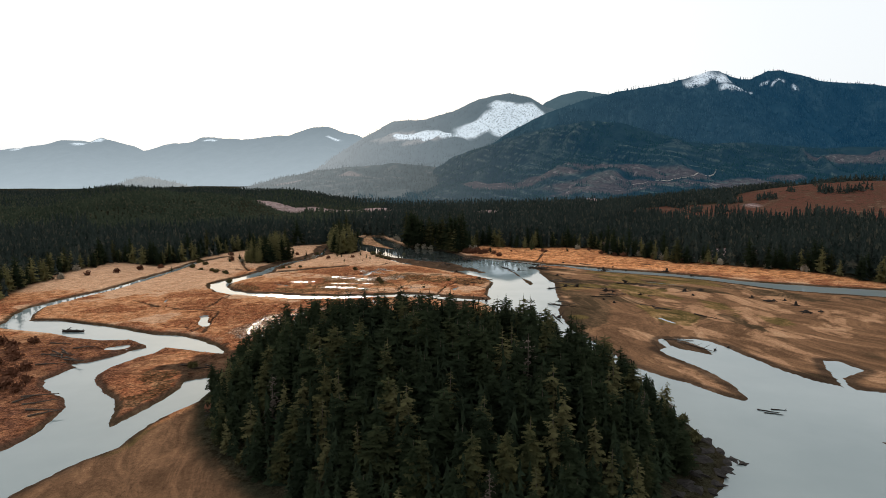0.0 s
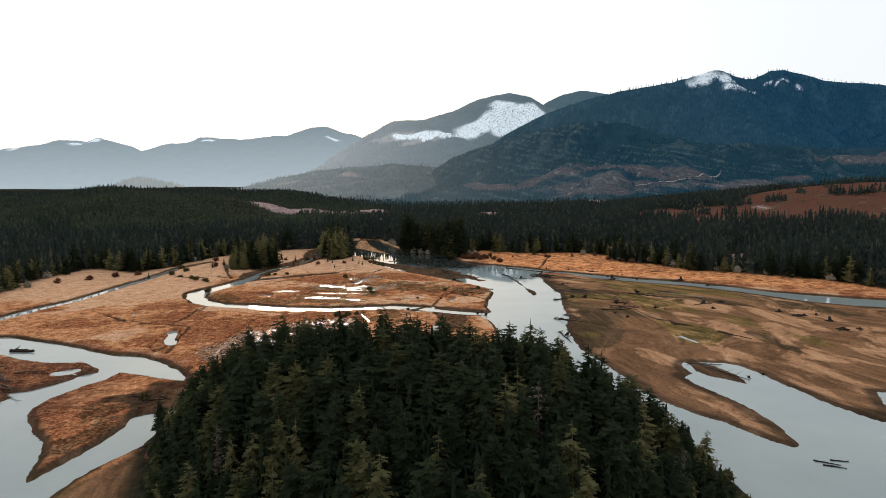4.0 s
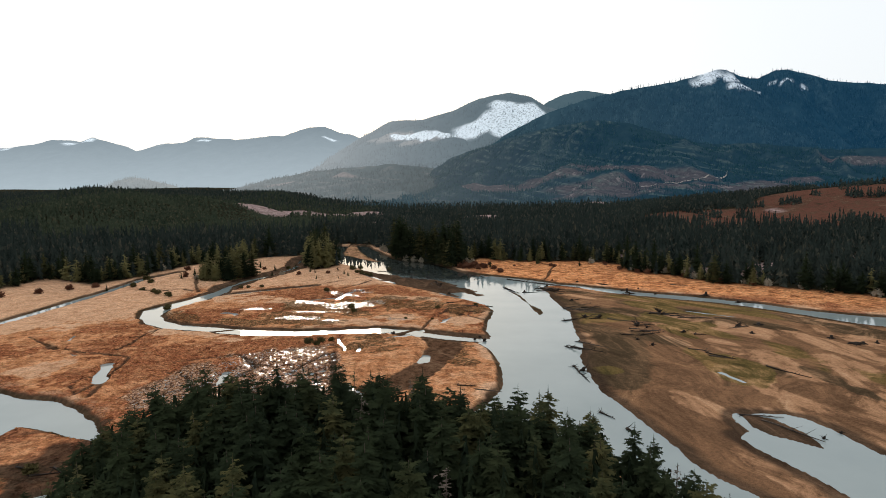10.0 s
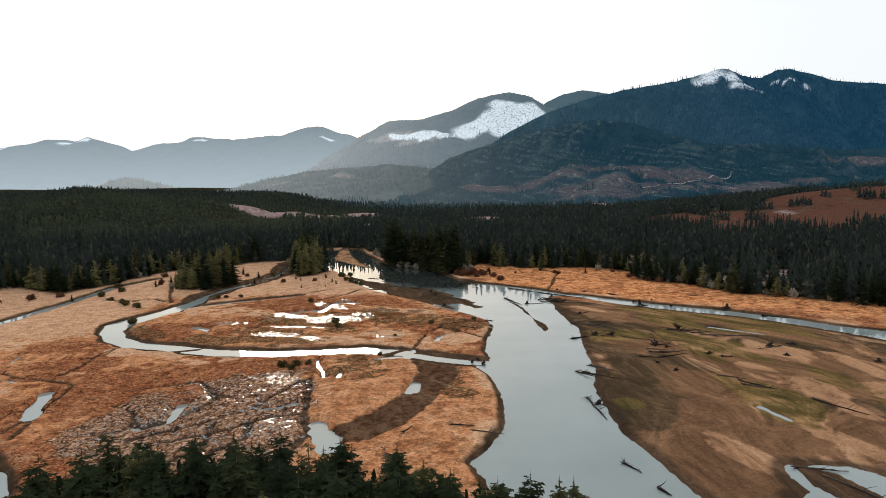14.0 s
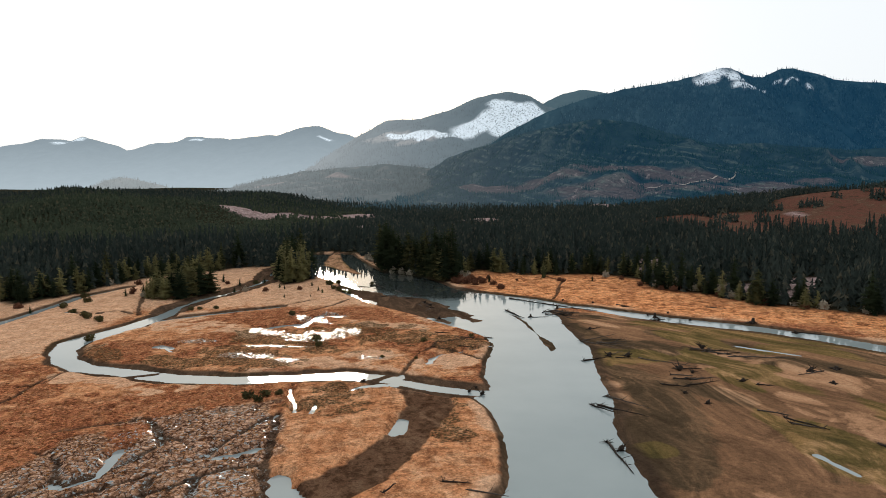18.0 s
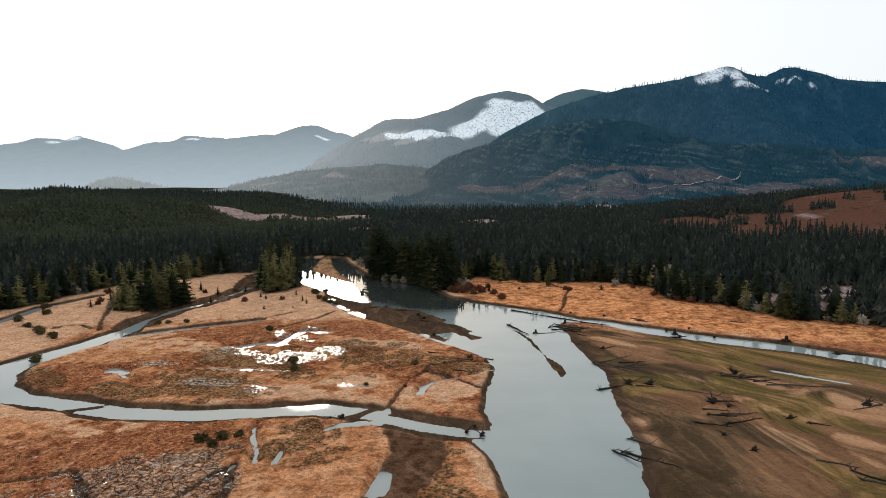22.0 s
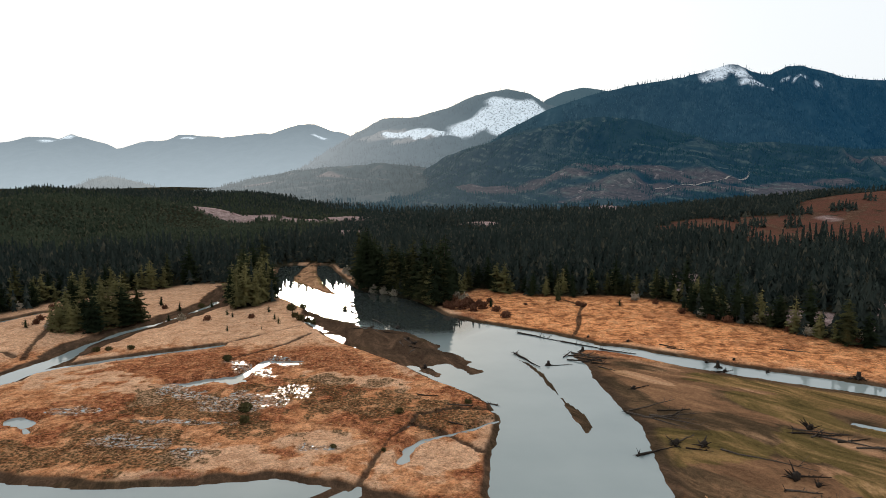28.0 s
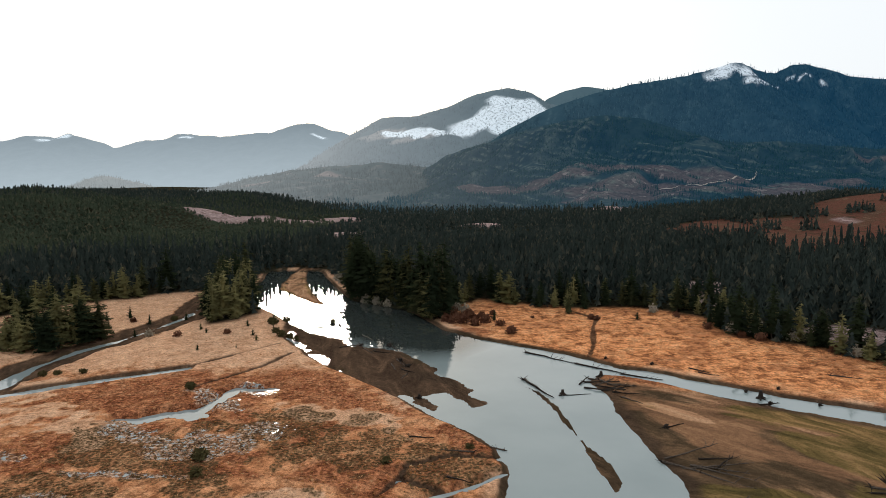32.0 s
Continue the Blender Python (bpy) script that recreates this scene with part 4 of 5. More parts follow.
BACK_RIDGE = [(450, 4420, 330), (720, 4420, 578), (830, 4400, 626), (940, 4400, 650), (1036, 4400, 645), (1300, 4400, 590), (1700, 4400, 300)]
MASSIF_RIDGE = [(-300, 2900, 30), (100, 2950, 150), (320, 2980, 290), (490, 3000, 370), (728, 3050, 448), (900, 3080, 485), (1110, 3120, 520),
                (1226, 3150, 554), (1300, 3165, 574), (1370, 3180, 578), (1440, 3210, 556), (1512, 3250, 545), (1641, 3400, 577), (1760, 3480, 622),
                (1869, 3560, 640), (1980, 3560, 612), (2082, 3560, 577), (2336, 3500, 547), (2800, 3450, 480), (3400, 3400, 300)]
FOOT_RIDGE = [(-260, 2750, 15), (-37, 2700, 112), (55, 2700, 168), (272, 2600, 238), (430, 2570, 275), (543, 2550, 294), (594, 2500, 295),
              (705, 2450, 272), (811, 2400, 228), (980, 2400, 190), (1152, 2400, 195), (1350, 2350, 170), (1522, 2300, 168), (1900, 2250, 150),
              (2400, 2200, 60)]
HAZE_RIDGE = [(-1250, 2900, 5), (-941, 2850, 34), (-701, 2800, 90), (-560, 2800, 118), (-416, 2800, 134), (-180, 2780, 145), (56, 2760, 120),
              (300, 2750, 60)]
LOW_RIDGE = [(-1850, 3400, 10), (-1762, 3400, 46), (-1672, 3400, 94), (-1555, 3400, 106), (-1442, 3400, 74), (-1299, 3400, 42), (-1000, 3400, 30),
             (-700, 3400, 10)]
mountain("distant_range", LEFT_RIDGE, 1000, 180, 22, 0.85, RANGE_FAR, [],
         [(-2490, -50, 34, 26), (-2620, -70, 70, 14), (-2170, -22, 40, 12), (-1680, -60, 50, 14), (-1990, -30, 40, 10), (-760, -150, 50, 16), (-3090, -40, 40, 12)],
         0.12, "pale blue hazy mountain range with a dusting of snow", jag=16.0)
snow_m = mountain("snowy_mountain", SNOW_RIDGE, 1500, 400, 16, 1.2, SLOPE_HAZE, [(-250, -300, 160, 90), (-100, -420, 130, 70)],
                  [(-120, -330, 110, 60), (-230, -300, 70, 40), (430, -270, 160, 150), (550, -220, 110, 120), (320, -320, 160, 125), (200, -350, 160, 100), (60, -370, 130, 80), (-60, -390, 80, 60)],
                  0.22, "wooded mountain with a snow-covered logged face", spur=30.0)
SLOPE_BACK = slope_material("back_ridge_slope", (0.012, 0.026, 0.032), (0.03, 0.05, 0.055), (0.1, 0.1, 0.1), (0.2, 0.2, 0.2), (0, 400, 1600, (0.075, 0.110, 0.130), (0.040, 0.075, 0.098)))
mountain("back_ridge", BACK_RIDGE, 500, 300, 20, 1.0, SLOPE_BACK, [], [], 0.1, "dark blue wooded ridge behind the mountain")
massif = mountain("wooded_mountain", MASSIF_RIDGE, 1150, 500, 11, 1.3, SLOPE_BLUE, [(1900, -900, 300, 90), (1560, -820, 90, 50)],
                  [(1285, -26, 80, 40), (1225, -40, 60, 34), (1370, -60, 50, 20), (1400, -95, 70, 14), (1790, -75, 60, 6), (1885, -115, 9, 40), (1690, -60, 40, 6), (1500, -90, 50, 6)],
                  0.30, "dark blue-green forested mountain with patches of snow near its top", spur=42.0)
foot = mountain("foothill", FOOT_RIDGE, 950, 500, 9, 1.1, SLOPE_GREEN,
                [(150, -560, 110, 50), (330, -540, 130, 50), (520, -470, 150, 60), (700, -500, 150, 70), (560, -650, 260, 70), (820, -640, 120, 60), (930, -520, 160, 50), (450, -740, 150, 35), (1500, -150, 260, 60)],
                [], 0.36, "green forested foothill with logged brown clearings", "hill", 30.0)
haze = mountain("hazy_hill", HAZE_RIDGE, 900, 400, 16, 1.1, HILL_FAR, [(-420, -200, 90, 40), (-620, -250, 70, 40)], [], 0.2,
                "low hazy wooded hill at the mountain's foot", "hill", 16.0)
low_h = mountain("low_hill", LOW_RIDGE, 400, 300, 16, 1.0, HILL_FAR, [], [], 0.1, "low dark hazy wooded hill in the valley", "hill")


# the logging road across the foothill's clearing
def drape(m, x, y):
    X, Y, Z = m[0], m[1], m[2]
    j = int(np.clip(np.searchsorted(X[0], x), 1, X.shape[1] - 1))
    f = (x - X[0, j - 1]) / (X[0, j] - X[0, j - 1])
    return (1 - f) * np.interp(y, Y[:, j - 1], Z[:, j - 1]) + f * np.interp(y, Y[:, j], Z[:, j])


ROAD = np.array([(560, 1872), (595, 1863), (660, 1892), (701, 1884), (782, 1940), (850, 1985), (925, 2080)], float)
at = np.linspace(0, 6, 120)
road_x, road_y = np.interp(at, np.arange(7), ROAD[:, 0]), np.interp(at, np.arange(7), ROAD[:, 1]) + 5 * np.sin(at * 5)
strip = [[(x, y + w, drape(foot, x, y + w) + 2.0) for w in (-3, 0, 3)] for x, y in zip(road_x, road_y)]
ROAD_GRAVEL = wood_material("pale_road_gravel", (0.20, 0.17, 0.15), (0.42, 0.38, 0.34), 0.95)
tagged(part("road", np_mesh("road", np.array(strip).reshape(-1, 3), grid_faces(120, 3), True), ROAD_GRAVEL),
       "pale gravel logging road across the cleared hillside", "road", kind="structure")


# ---------- trees ----------
def forest(name, x, y, z, h, r, tiers, sides, mat, label, seed):
    """Uncountable conifers, each of ragged skirts, as one mesh."""
    gen = np.random.default_rng(seed)
    n = len(x)
    verts = np.zeros((n, tiers, sides + 1, 3), np.float32)
    spin = gen.random((n, 1)) * 6.28
    lean = (gen.random((n, 2)) - 0.5) * 0.06
    for k in range(tiers):
        low, high = 0.06 + 0.94 * (k / tiers) ** 0.9, 0.06 + 0.94 * min(1, ((k + 1.55) / tiers) ** 0.9)
        zt, zb = h * min(high, 1.0), h * low
        rad = r * (1 - low) ** 0.62 * (0.8 + 0.4 * gen.random(n))
        verts[:, k, 0] = np.stack([x + lean[:, 0] * zt, y + lean[:, 1] * zt, z + zt], -1)
        ang = spin + np.arange(sides)[None] * (2 * np.pi / sides) + k * 0.7 + (gen.random((n, sides)) - 0.5) * 0.5
        rr = rad[:, None] * (0.7 + 0.6 * gen.random((n, sides))) * np.where(np.arange(sides) % 2, 0.38, 1.0)[None]
        zz = zb[:, None] + ((gen.random((n, sides)) - 0.5) * 1.0 + np.where(np.arange(sides) % 2, 0.45, -0.1)[None]) * (h / tiers)[:, None]
        verts[:, k, 1:] = np.stack([x[:, None] + np.cos(ang) * rr, y[:, None] + np.sin(ang) * rr, z[:, None] + zz], -1)
    tri = []
    for k in range(tiers):
        b = k * (sides + 1)
        tri += [(b, b + 1 + i, b + 1 + (i + 1) % sides) for i in range(sides)]
    faces = (np.array(tri)[None] + (np.arange(n) * tiers * (sides + 1))[:, None, None]).reshape(-1, 3)
    ob = part(name, np_mesh(name, verts.reshape(-1, 3), faces), mat)
    return tagged(ob, label, "forest", kind="stuff")


def crown(name, h, r, levels, per, blades, seed, droop=0.35, bare=0.08, thin=0.0):
    """A spruce crown of drooping, uneven sprays."""
    g = np.random.default_rng(seed)
    verts, faces = [], []

    def tri(*pts):
        b = len(verts)
        verts.extend(pts)
        faces.append((b, b + 1, b + 2))
    for i in range(levels):
        f = i / (levels - 1)
        z0 = h * (bare + (0.965 - bare) * f ** 0.95)
        reach = r * ((1 - f) ** 0.50) * (0.6 + 0.4 * min(1, f * 4 + 0.3)) * (0.75 + 0.5 * g.random()) + 0.35
        for _ in range(max(4, int(per * (1 - 0.5 * f)))):
            if g.random() < thin:
                continue
            az = g.random() * 6.283
            L = reach * (0.5 + 0.65 * g.random())
            z1 = z0 + (g.random() - 0.5) * h / levels * 1.6
            out, side = np.array((math.cos(az), math.sin(az), 0)), np.array((-math.sin(az), math.cos(az), 0))
            L *= 1 + 0.9 * thin * (g.random() - 0.3)
            dr = droop * (0.5 + g.random())
            rib = lambda t: out * L * t + np.array((0, 0, z1 + L * (-dr * t + 0.25 * t * t)))
            for k in range(blades):
                t = 0.25 + 0.65 * k / max(1, blades - 1)
                for sgn in (-1, 1):
                    w = L * (0.52 - 0.30 * t) * (0.6 + 0.8 * g.random())
                    tip = rib(t) + side * sgn * w + out * L * (0.10 + 0.2 * g.random()) + np.array((0, 0, -0.55 * w * g.random()))
                    tri(rib(t - 0.18), rib(t + 0.16), tip)
            tri(rib(0.70) + side * 0.09 * L, rib(0.70) - side * 0.09 * L, rib(1.10))
    q = r * 0.42 * (1 - 1.6 * thin)
    if q > 0:
        for k in range(7):
            a0, a1 = k * 6.283 / 7, (k + 1) * 6.283 / 7
            tri((0, 0, h * 0.90), (math.cos(a0) * q, math.sin(a0) * q, h * (bare + 0.03)), (math.cos(a1) * q, math.sin(a1) * q, h * (bare + 0.03)))
    tri((0.12, 0, h * 0.93), (-0.12, 0.05, h * 0.93), (0, 0, h * 1.02))
    return np_mesh(name, np.array(verts), np.array(faces))


def conifer(name, h, r, levels, per, blades, seed, mat, label, group, droop=0.35, bare=0.08, thin=0.0, sides=7):
    root = tagged(new(name), label, "tree", group)
    bend = (seed % 5 - 2) * 0.1
    v, f = tube([(0, 0, -0.8), (0, 0, h * 0.1), (bend * 0.4, 0, h * 0.5), (0, 0, h * 0.97)], [h * 0.021, h * 0.015, h * 0.010, 0.03], sides, 0.2, np.random.default_rng(seed))
    part("trunk", np_mesh("trunk", v, f, True), BARK, root)
    part("crown", crown("crown", h, r, levels, per, blades, seed, droop, bare, thin), mat, root)
    return root


def plant_all(kinds, xs, ys, zs, pick, size, seed):
    g = np.random.default_rng(seed)
    first = {}
    for x, y, z, k, s in zip(xs, ys, zs, pick, size):
        fat = 0.85 + 0.35 * g.random()
        turn = Euler(((g.random() - 0.5) * 0.05, (g.random() - 0.5) * 0.05, g.random() * 6.28))
        m = Matrix.LocRotScale((x, y, z), turn, (s * fat, s * fat, s))
        if k in first:
            copy_thing(kinds[k], m)
        else:
            first[k] = m
    for k, m in first.items():
        kinds[k].matrix_basis = m


def scatter(x0, x1, y0, y1, step, seed):
    g = np.random.default_rng(seed)
    x, y = np.meshgrid(np.arange(x0, x1, step), np.arange(y0, y1, step))
    return x.ravel() + (g.random(x.size) - 0.5) * step * 0.9, y.ravel() + (g.random(x.size) - 0.5) * step * 0.9


# the wooded island under the camera
isle_label = "tall dark green spruce in the dense island stand"
ISLE_KINDS = [
    conifer("spruce_tree", 22.5, 4.7, 32, 10, 4, 11, NEEDLES, isle_label, "island trees"),
    conifer("spruce_tree", 22, 4.4, 31, 10, 4, 12, NEEDLES, isle_label, "island trees", 0.45),
    conifer("spruce_tree", 21, 5.2, 29, 10, 4, 13, NEEDLES, isle_label, "island trees", 0.25, 0.05),
    conifer("spruce_tree", 23.5, 4.5, 33, 10, 4, 14, NEEDLES, isle_label, "island trees", 0.5, 0.12),
    conifer("lichened_spruce", 22, 3.3, 32, 9, 4, 15, NEEDLES_OLIVE, "thin yellow-green spruce hung with lichen on the island", "island trees", 0.5, 0.12, 0.42),
    conifer("bare_spruce", 22, 2.9, 20, 5, 2, 16, GREY_WOOD, "half-dead grey spruce with thin bare branches on the island", "island trees", 0.3, 0.15, 0.45),
]
ix, iy = scatter(-100, 92, 122, 312, 6.9, 31)
sd = area_sd(ix, iy, ISLAND)
keep = sd > 1.0
ix, iy, sd = ix[keep], iy[keep], sd[keep]
iz = ground_z(ix, iy) - 0.2
g = np.random.default_rng(5)
pick = g.choice(4, len(ix))
odd = g.random(len(ix))
pick = np.where((odd < 0.03) | ((sd < 14) & (odd < 0.22)) | ((sd < 34) & (iy < 205) & (odd < 0.24)), 4, pick)
pick = np.where((odd > 0.965), 5, pick)
size = (0.55 + 0.43 * sstep(0, 26, sd)) * (0.86 + 0.26 * g.random(len(ix)))
plant_all(ISLE_KINDS, ix, iy, iz, pick, size, 8)
jx, jy = scatter(-100, 92, 122, 312, 4.3, 33)
jsd = area_sd(jx, jy, ISLAND)
jx, jy, jsd = jx[jsd > 2], jy[jsd > 2], jsd[jsd > 2]
g = np.random.default_rng(34)
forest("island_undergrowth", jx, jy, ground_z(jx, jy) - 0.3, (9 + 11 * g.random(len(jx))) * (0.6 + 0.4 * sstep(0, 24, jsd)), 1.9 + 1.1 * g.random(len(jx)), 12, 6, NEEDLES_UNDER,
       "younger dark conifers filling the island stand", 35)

# woods round the marsh
fx, fy = scatter(-800, 800, 300, 1000, 7.2, 41)
ok = (np.abs(fx) < 0.66 * fy + 130)
fx, fy = fx[ok], fy[ok]
edge_sd = area_sd(fx, fy, OPEN) + 20 * (fbm(fx, fy, 42, 3, 19) - 0.5) * ((fx > 60) | (fx < -135))
fz, fc = fields(fx, fy)
water_free = (fz > 0.5) & (edge_sd < -1) & (fc["cut"] < 0.4) & (fc["red"] < 0.5)
fx, fy, fz, edge_sd = fx[water_free], fy[water_free], fz[water_free], edge_sd[water_free]
g = np.random.default_rng(6)
thing = (edge_sd > -13) & (fy < 790) & (fx < 345) & (g.random(len(fx)) < 0.80)
edge_label = "dark conifer at the edge of the marsh woods"
EDGE_KINDS = [
    conifer("conifer_tree", 23, 4.4, 26, 9, 4, 21, NEEDLES, edge_label, "marsh edge trees", sides=5),
    conifer("conifer_tree", 19, 4.2, 24, 9, 4, 22, NEEDLES, edge_label, "marsh edge trees", 0.45, sides=5),
    conifer("conifer_tree", 26, 4.3, 28, 9, 4, 23, NEEDLES, edge_label, "marsh edge trees", 0.5, 0.1, sides=5),
    conifer("olive_conifer", 19, 3.9, 26, 9, 4, 24, NEEDLES_SUNLIT, "yellow-green conifer at the edge of the marsh woods", "marsh edge trees", 0.4, 0.06, 0.10, sides=5),
]
tx, ty, tz = fx[thing], fy[thing], fz[thing] - 0.2
pick = np.where(g.random(len(tx)) < np.where(tx < -90, 0.55, 0.34), 3, g.choice(3, len(tx)))
tall = (tx > -185) & (tx < 30) & (ty > 690)
plant_all(EDGE_KINDS, tx, ty, tz, pick, 0.62 + 0.6 * g.random(len(tx)) + 0.42 * tall, 9)
rest = ~thing
# the close stand that the upper river mirrors
sx, sy = scatter(-75, 24, 690, 790, 4.6, 43)
ssd = area_sd(sx, sy, OPEN)
sz = ground_z(sx, sy)
ok = (ssd < -1) & (ssd > -16) & (sz > 0.5) & (sy > 700 - 0.9 * sx)
sx, sy, sz = sx[ok], sy[ok], sz[ok] - 0.2
more = np.random.default_rng(44)
for x, y, z in zip(sx, sy, sz):
    k = 1.10 + 0.45 * more.random()
    copy_thing(EDGE_KINDS[int(more.integers(0, 3))], Matrix.LocRotScale((x, y, z), Euler((0, 0, more.random() * 6.28)), (k * 0.9, k * 0.9, k)))
hs = (11 + 15 * g.random(rest.sum()) ** 1.5 + 9 * vnoise(fx[rest], fy[rest], 55, 4) + 7 * vnoise(fx[rest], fy[rest], 21, 9)) * (0.62 + 0.38 * sstep(0, -30, edge_sd[rest]))
rx, ry, rz, rr = fx[rest], fy[rest], fz[rest] - 0.5, 2.6 + 1.8 * g.random(rest.sum())
green = (rx < -170) & (ry > 800 + 160 * vnoise(rx, ry, 90, 12))
forest("near_forest", rx[~green], ry[~green], rz[~green], hs[~green], rr[~green] * 1.15, 8, 8, NEEDLES_FAR,
       "dense dark conifer forest around the marsh", 51)
forest("hill_forest", rx[green], ry[green], rz[green], hs[green] * 0.62, rr[green] * 1.15, 6, 6, NEEDLES_HILL,
       "dense green conifer forest on the hill beside the marsh", 57)

# the copse on the western marsh
copse_x, copse_y = scatter(-206, -146, 618, 664, 6.0, 61)
k = np.hypot((copse_x + 176) / 27, (copse_y - 641) / 16) < 1 + 0.3 * (np.random.default_rng(4).random(len(copse_x)) - 0.5)
copse_x, copse_y = copse_x[k], copse_y[k]
COPSE = [
    conifer("copse_conifer", 19, 4.6, 27, 10, 4, 71, NEEDLES, "dark conifer in the copse on the marsh", "copse on the marsh", sides=5),
    conifer("copse_conifer", 21, 4.2, 28, 10, 4, 72, NEEDLES_SUNLIT, "sunlit yellow-green conifer in the copse on the marsh", "copse on the marsh", 0.45, 0.08, 0.1, sides=5),
]
g = np.random.default_rng(15)
cz = ground_z(copse_x, copse_y)
land = cz > 0.4
plant_all(COPSE, copse_x[land], copse_y[land], cz[land] - 0.2, (g.random(land.sum()) < 0.72).astype(int), 0.7 + 0.85 * g.random(land.sum()) ** 1.3, 16)


# far woods
def far_wood(name, x0, x1, y0, y1, step, h, mat, label, seed, tiers=4, sides=5):
    x, y = scatter(x0, x1, y0, y1, step, seed)
    ok = np.abs(x) < 0.72 * y + 150
    x, y = x[ok], y[ok]
    z, c = fields(x, y)
    ok = ((c["cut"] < 0.45) | (vnoise(x, y, 22, 6) > 0.72)) & ((c["red"] < 0.5) | (vnoise(x, y, 34, 3) * 0.7 + 0.3 * vnoise(x, y, 120, 8) > 0.70))
    x, y, z = x[ok], y[ok], z[ok]
    gen = np.random.default_rng(seed)
    grove = (0.45 + 0.65 * vnoise(x, y, 130, 7) + 0.35 * vnoise(x, y, 40, 2)) * (1 - 0.5 * rise(x, y + 90))
    forest(name, x, y, z - 0.5, h * grove * (0.7 + 0.6 * gen.random(len(x))), 3.4 + 2.2 * gen.random(len(x)), tiers, sides, mat, label, seed)


far_wood("hillside_forest", -1300, -150, 1000, 1900, 6.3, 10.5, NEEDLES_HILL, "green conifer forest on the rolling hill", 54, 3, 6)
far_wood("valley_forest", -150, 1000, 1000, 1500, 8.2, 16, NEEDLES_FAR, "dark conifer forest across the valley floor", 52, 4, 6)
far_wood("far_valley_forest", -1700, 1700, 1500, 2300, 12, 15, NEEDLES_FAR, "far conifer forest across the valley floor", 53, 3, 6)


def slope_trees(name, m, count, h, mat, label, seed, tiers=2, sides=4):
    X, Y, Z, cutm, snow, vs, brush_light = m
    gen = np.random.default_rng(seed)
    i, j = gen.integers(0, X.shape[0] - 1, count * 2), gen.integers(0, X.shape[1] - 1, count * 2)
    front = vs[i] < 30
    clear = (cutm[i, j] < 0.5) | (vnoise(X[i, j], Y[i, j], 45, 12) > 0.74)
    clear &= (snow[i, j] < 0.4) | (gen.random(count * 2) < 0.14)
    thick = (vnoise(X[i, j], Y[i, j], 160, 3) * 0.5 + vnoise(X[i, j], Y[i, j], 50, 5) * 0.5 > 0.34) & (gen.random(count * 2) > 0.85 * brush_light[i, j])
    ok = np.where(front & clear & thick)[0][:count]
    i, j = i[ok], j[ok]
    a, b = gen.random(len(i)), gen.random(len(i))
    lerp = lambda F: (F[i, j] * (1 - a) + F[i, j + 1] * a) * (1 - b) + (F[i + 1, j] * (1 - a) + F[i + 1, j + 1] * a) * b
    x, y, z = lerp(X), lerp(Y), lerp(Z)
    forest(name, x, y, z - 1, h * (0.55 + 0.8 * gen.random(len(x))), h * 0.15 * (0.8 + 0.5 * gen.random(len(x))), tiers, sides, mat, label, seed)


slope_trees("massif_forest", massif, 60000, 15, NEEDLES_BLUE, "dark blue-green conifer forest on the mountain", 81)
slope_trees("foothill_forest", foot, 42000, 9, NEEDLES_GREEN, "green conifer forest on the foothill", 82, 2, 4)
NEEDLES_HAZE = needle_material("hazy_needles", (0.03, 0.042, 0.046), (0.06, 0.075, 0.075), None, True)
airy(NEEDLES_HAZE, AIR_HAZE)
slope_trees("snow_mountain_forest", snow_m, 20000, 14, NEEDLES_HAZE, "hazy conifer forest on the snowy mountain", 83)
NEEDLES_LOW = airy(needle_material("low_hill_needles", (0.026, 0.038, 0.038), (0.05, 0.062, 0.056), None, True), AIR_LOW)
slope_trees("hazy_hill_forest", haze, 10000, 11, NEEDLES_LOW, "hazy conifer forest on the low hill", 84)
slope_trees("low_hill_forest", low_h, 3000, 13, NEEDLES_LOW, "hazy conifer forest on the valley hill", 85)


# ---------- driftwood, stumps, shrubs and rocks on the flats ----------
def seat(x, y, sink=0.0):
    return max(float(ground_z(x, y)[0]), 0.0) - sink


def wavy(length, lift, gen, n=6, sway=0.04):
    t = np.linspace(0, 1, n)
    return np.stack([t * length, (gen.random(n) - 0.5) * length * sway, lift * t + (gen.random(n) - 0.5) * length * 0.012], -1)


def root_pieces(gen, count, reach, thick, up=0.55):
    out = []
    for k in range(count):
        a, e = gen.random() * 6.283, (gen.random() - 0.35) * up * 2
        L = reach * (0.5 + 0.7 * gen.random())
        p = [(0, 0, 0)]
        for i in range(3):
            a += (gen.random() - 0.5) * 0.8
            q = p[-1]
            p.append((q[0] + math.cos(a) * math.cos(e) * L / 3, q[1] + math.sin(a) * math.cos(e) * L / 3, q[2] + math.sin(e) * L / 3))
        out.append(tube(p, [thick, thick * 0.6, thick * 0.35, thick * 0.1], 5, 0.3, gen))
    return out


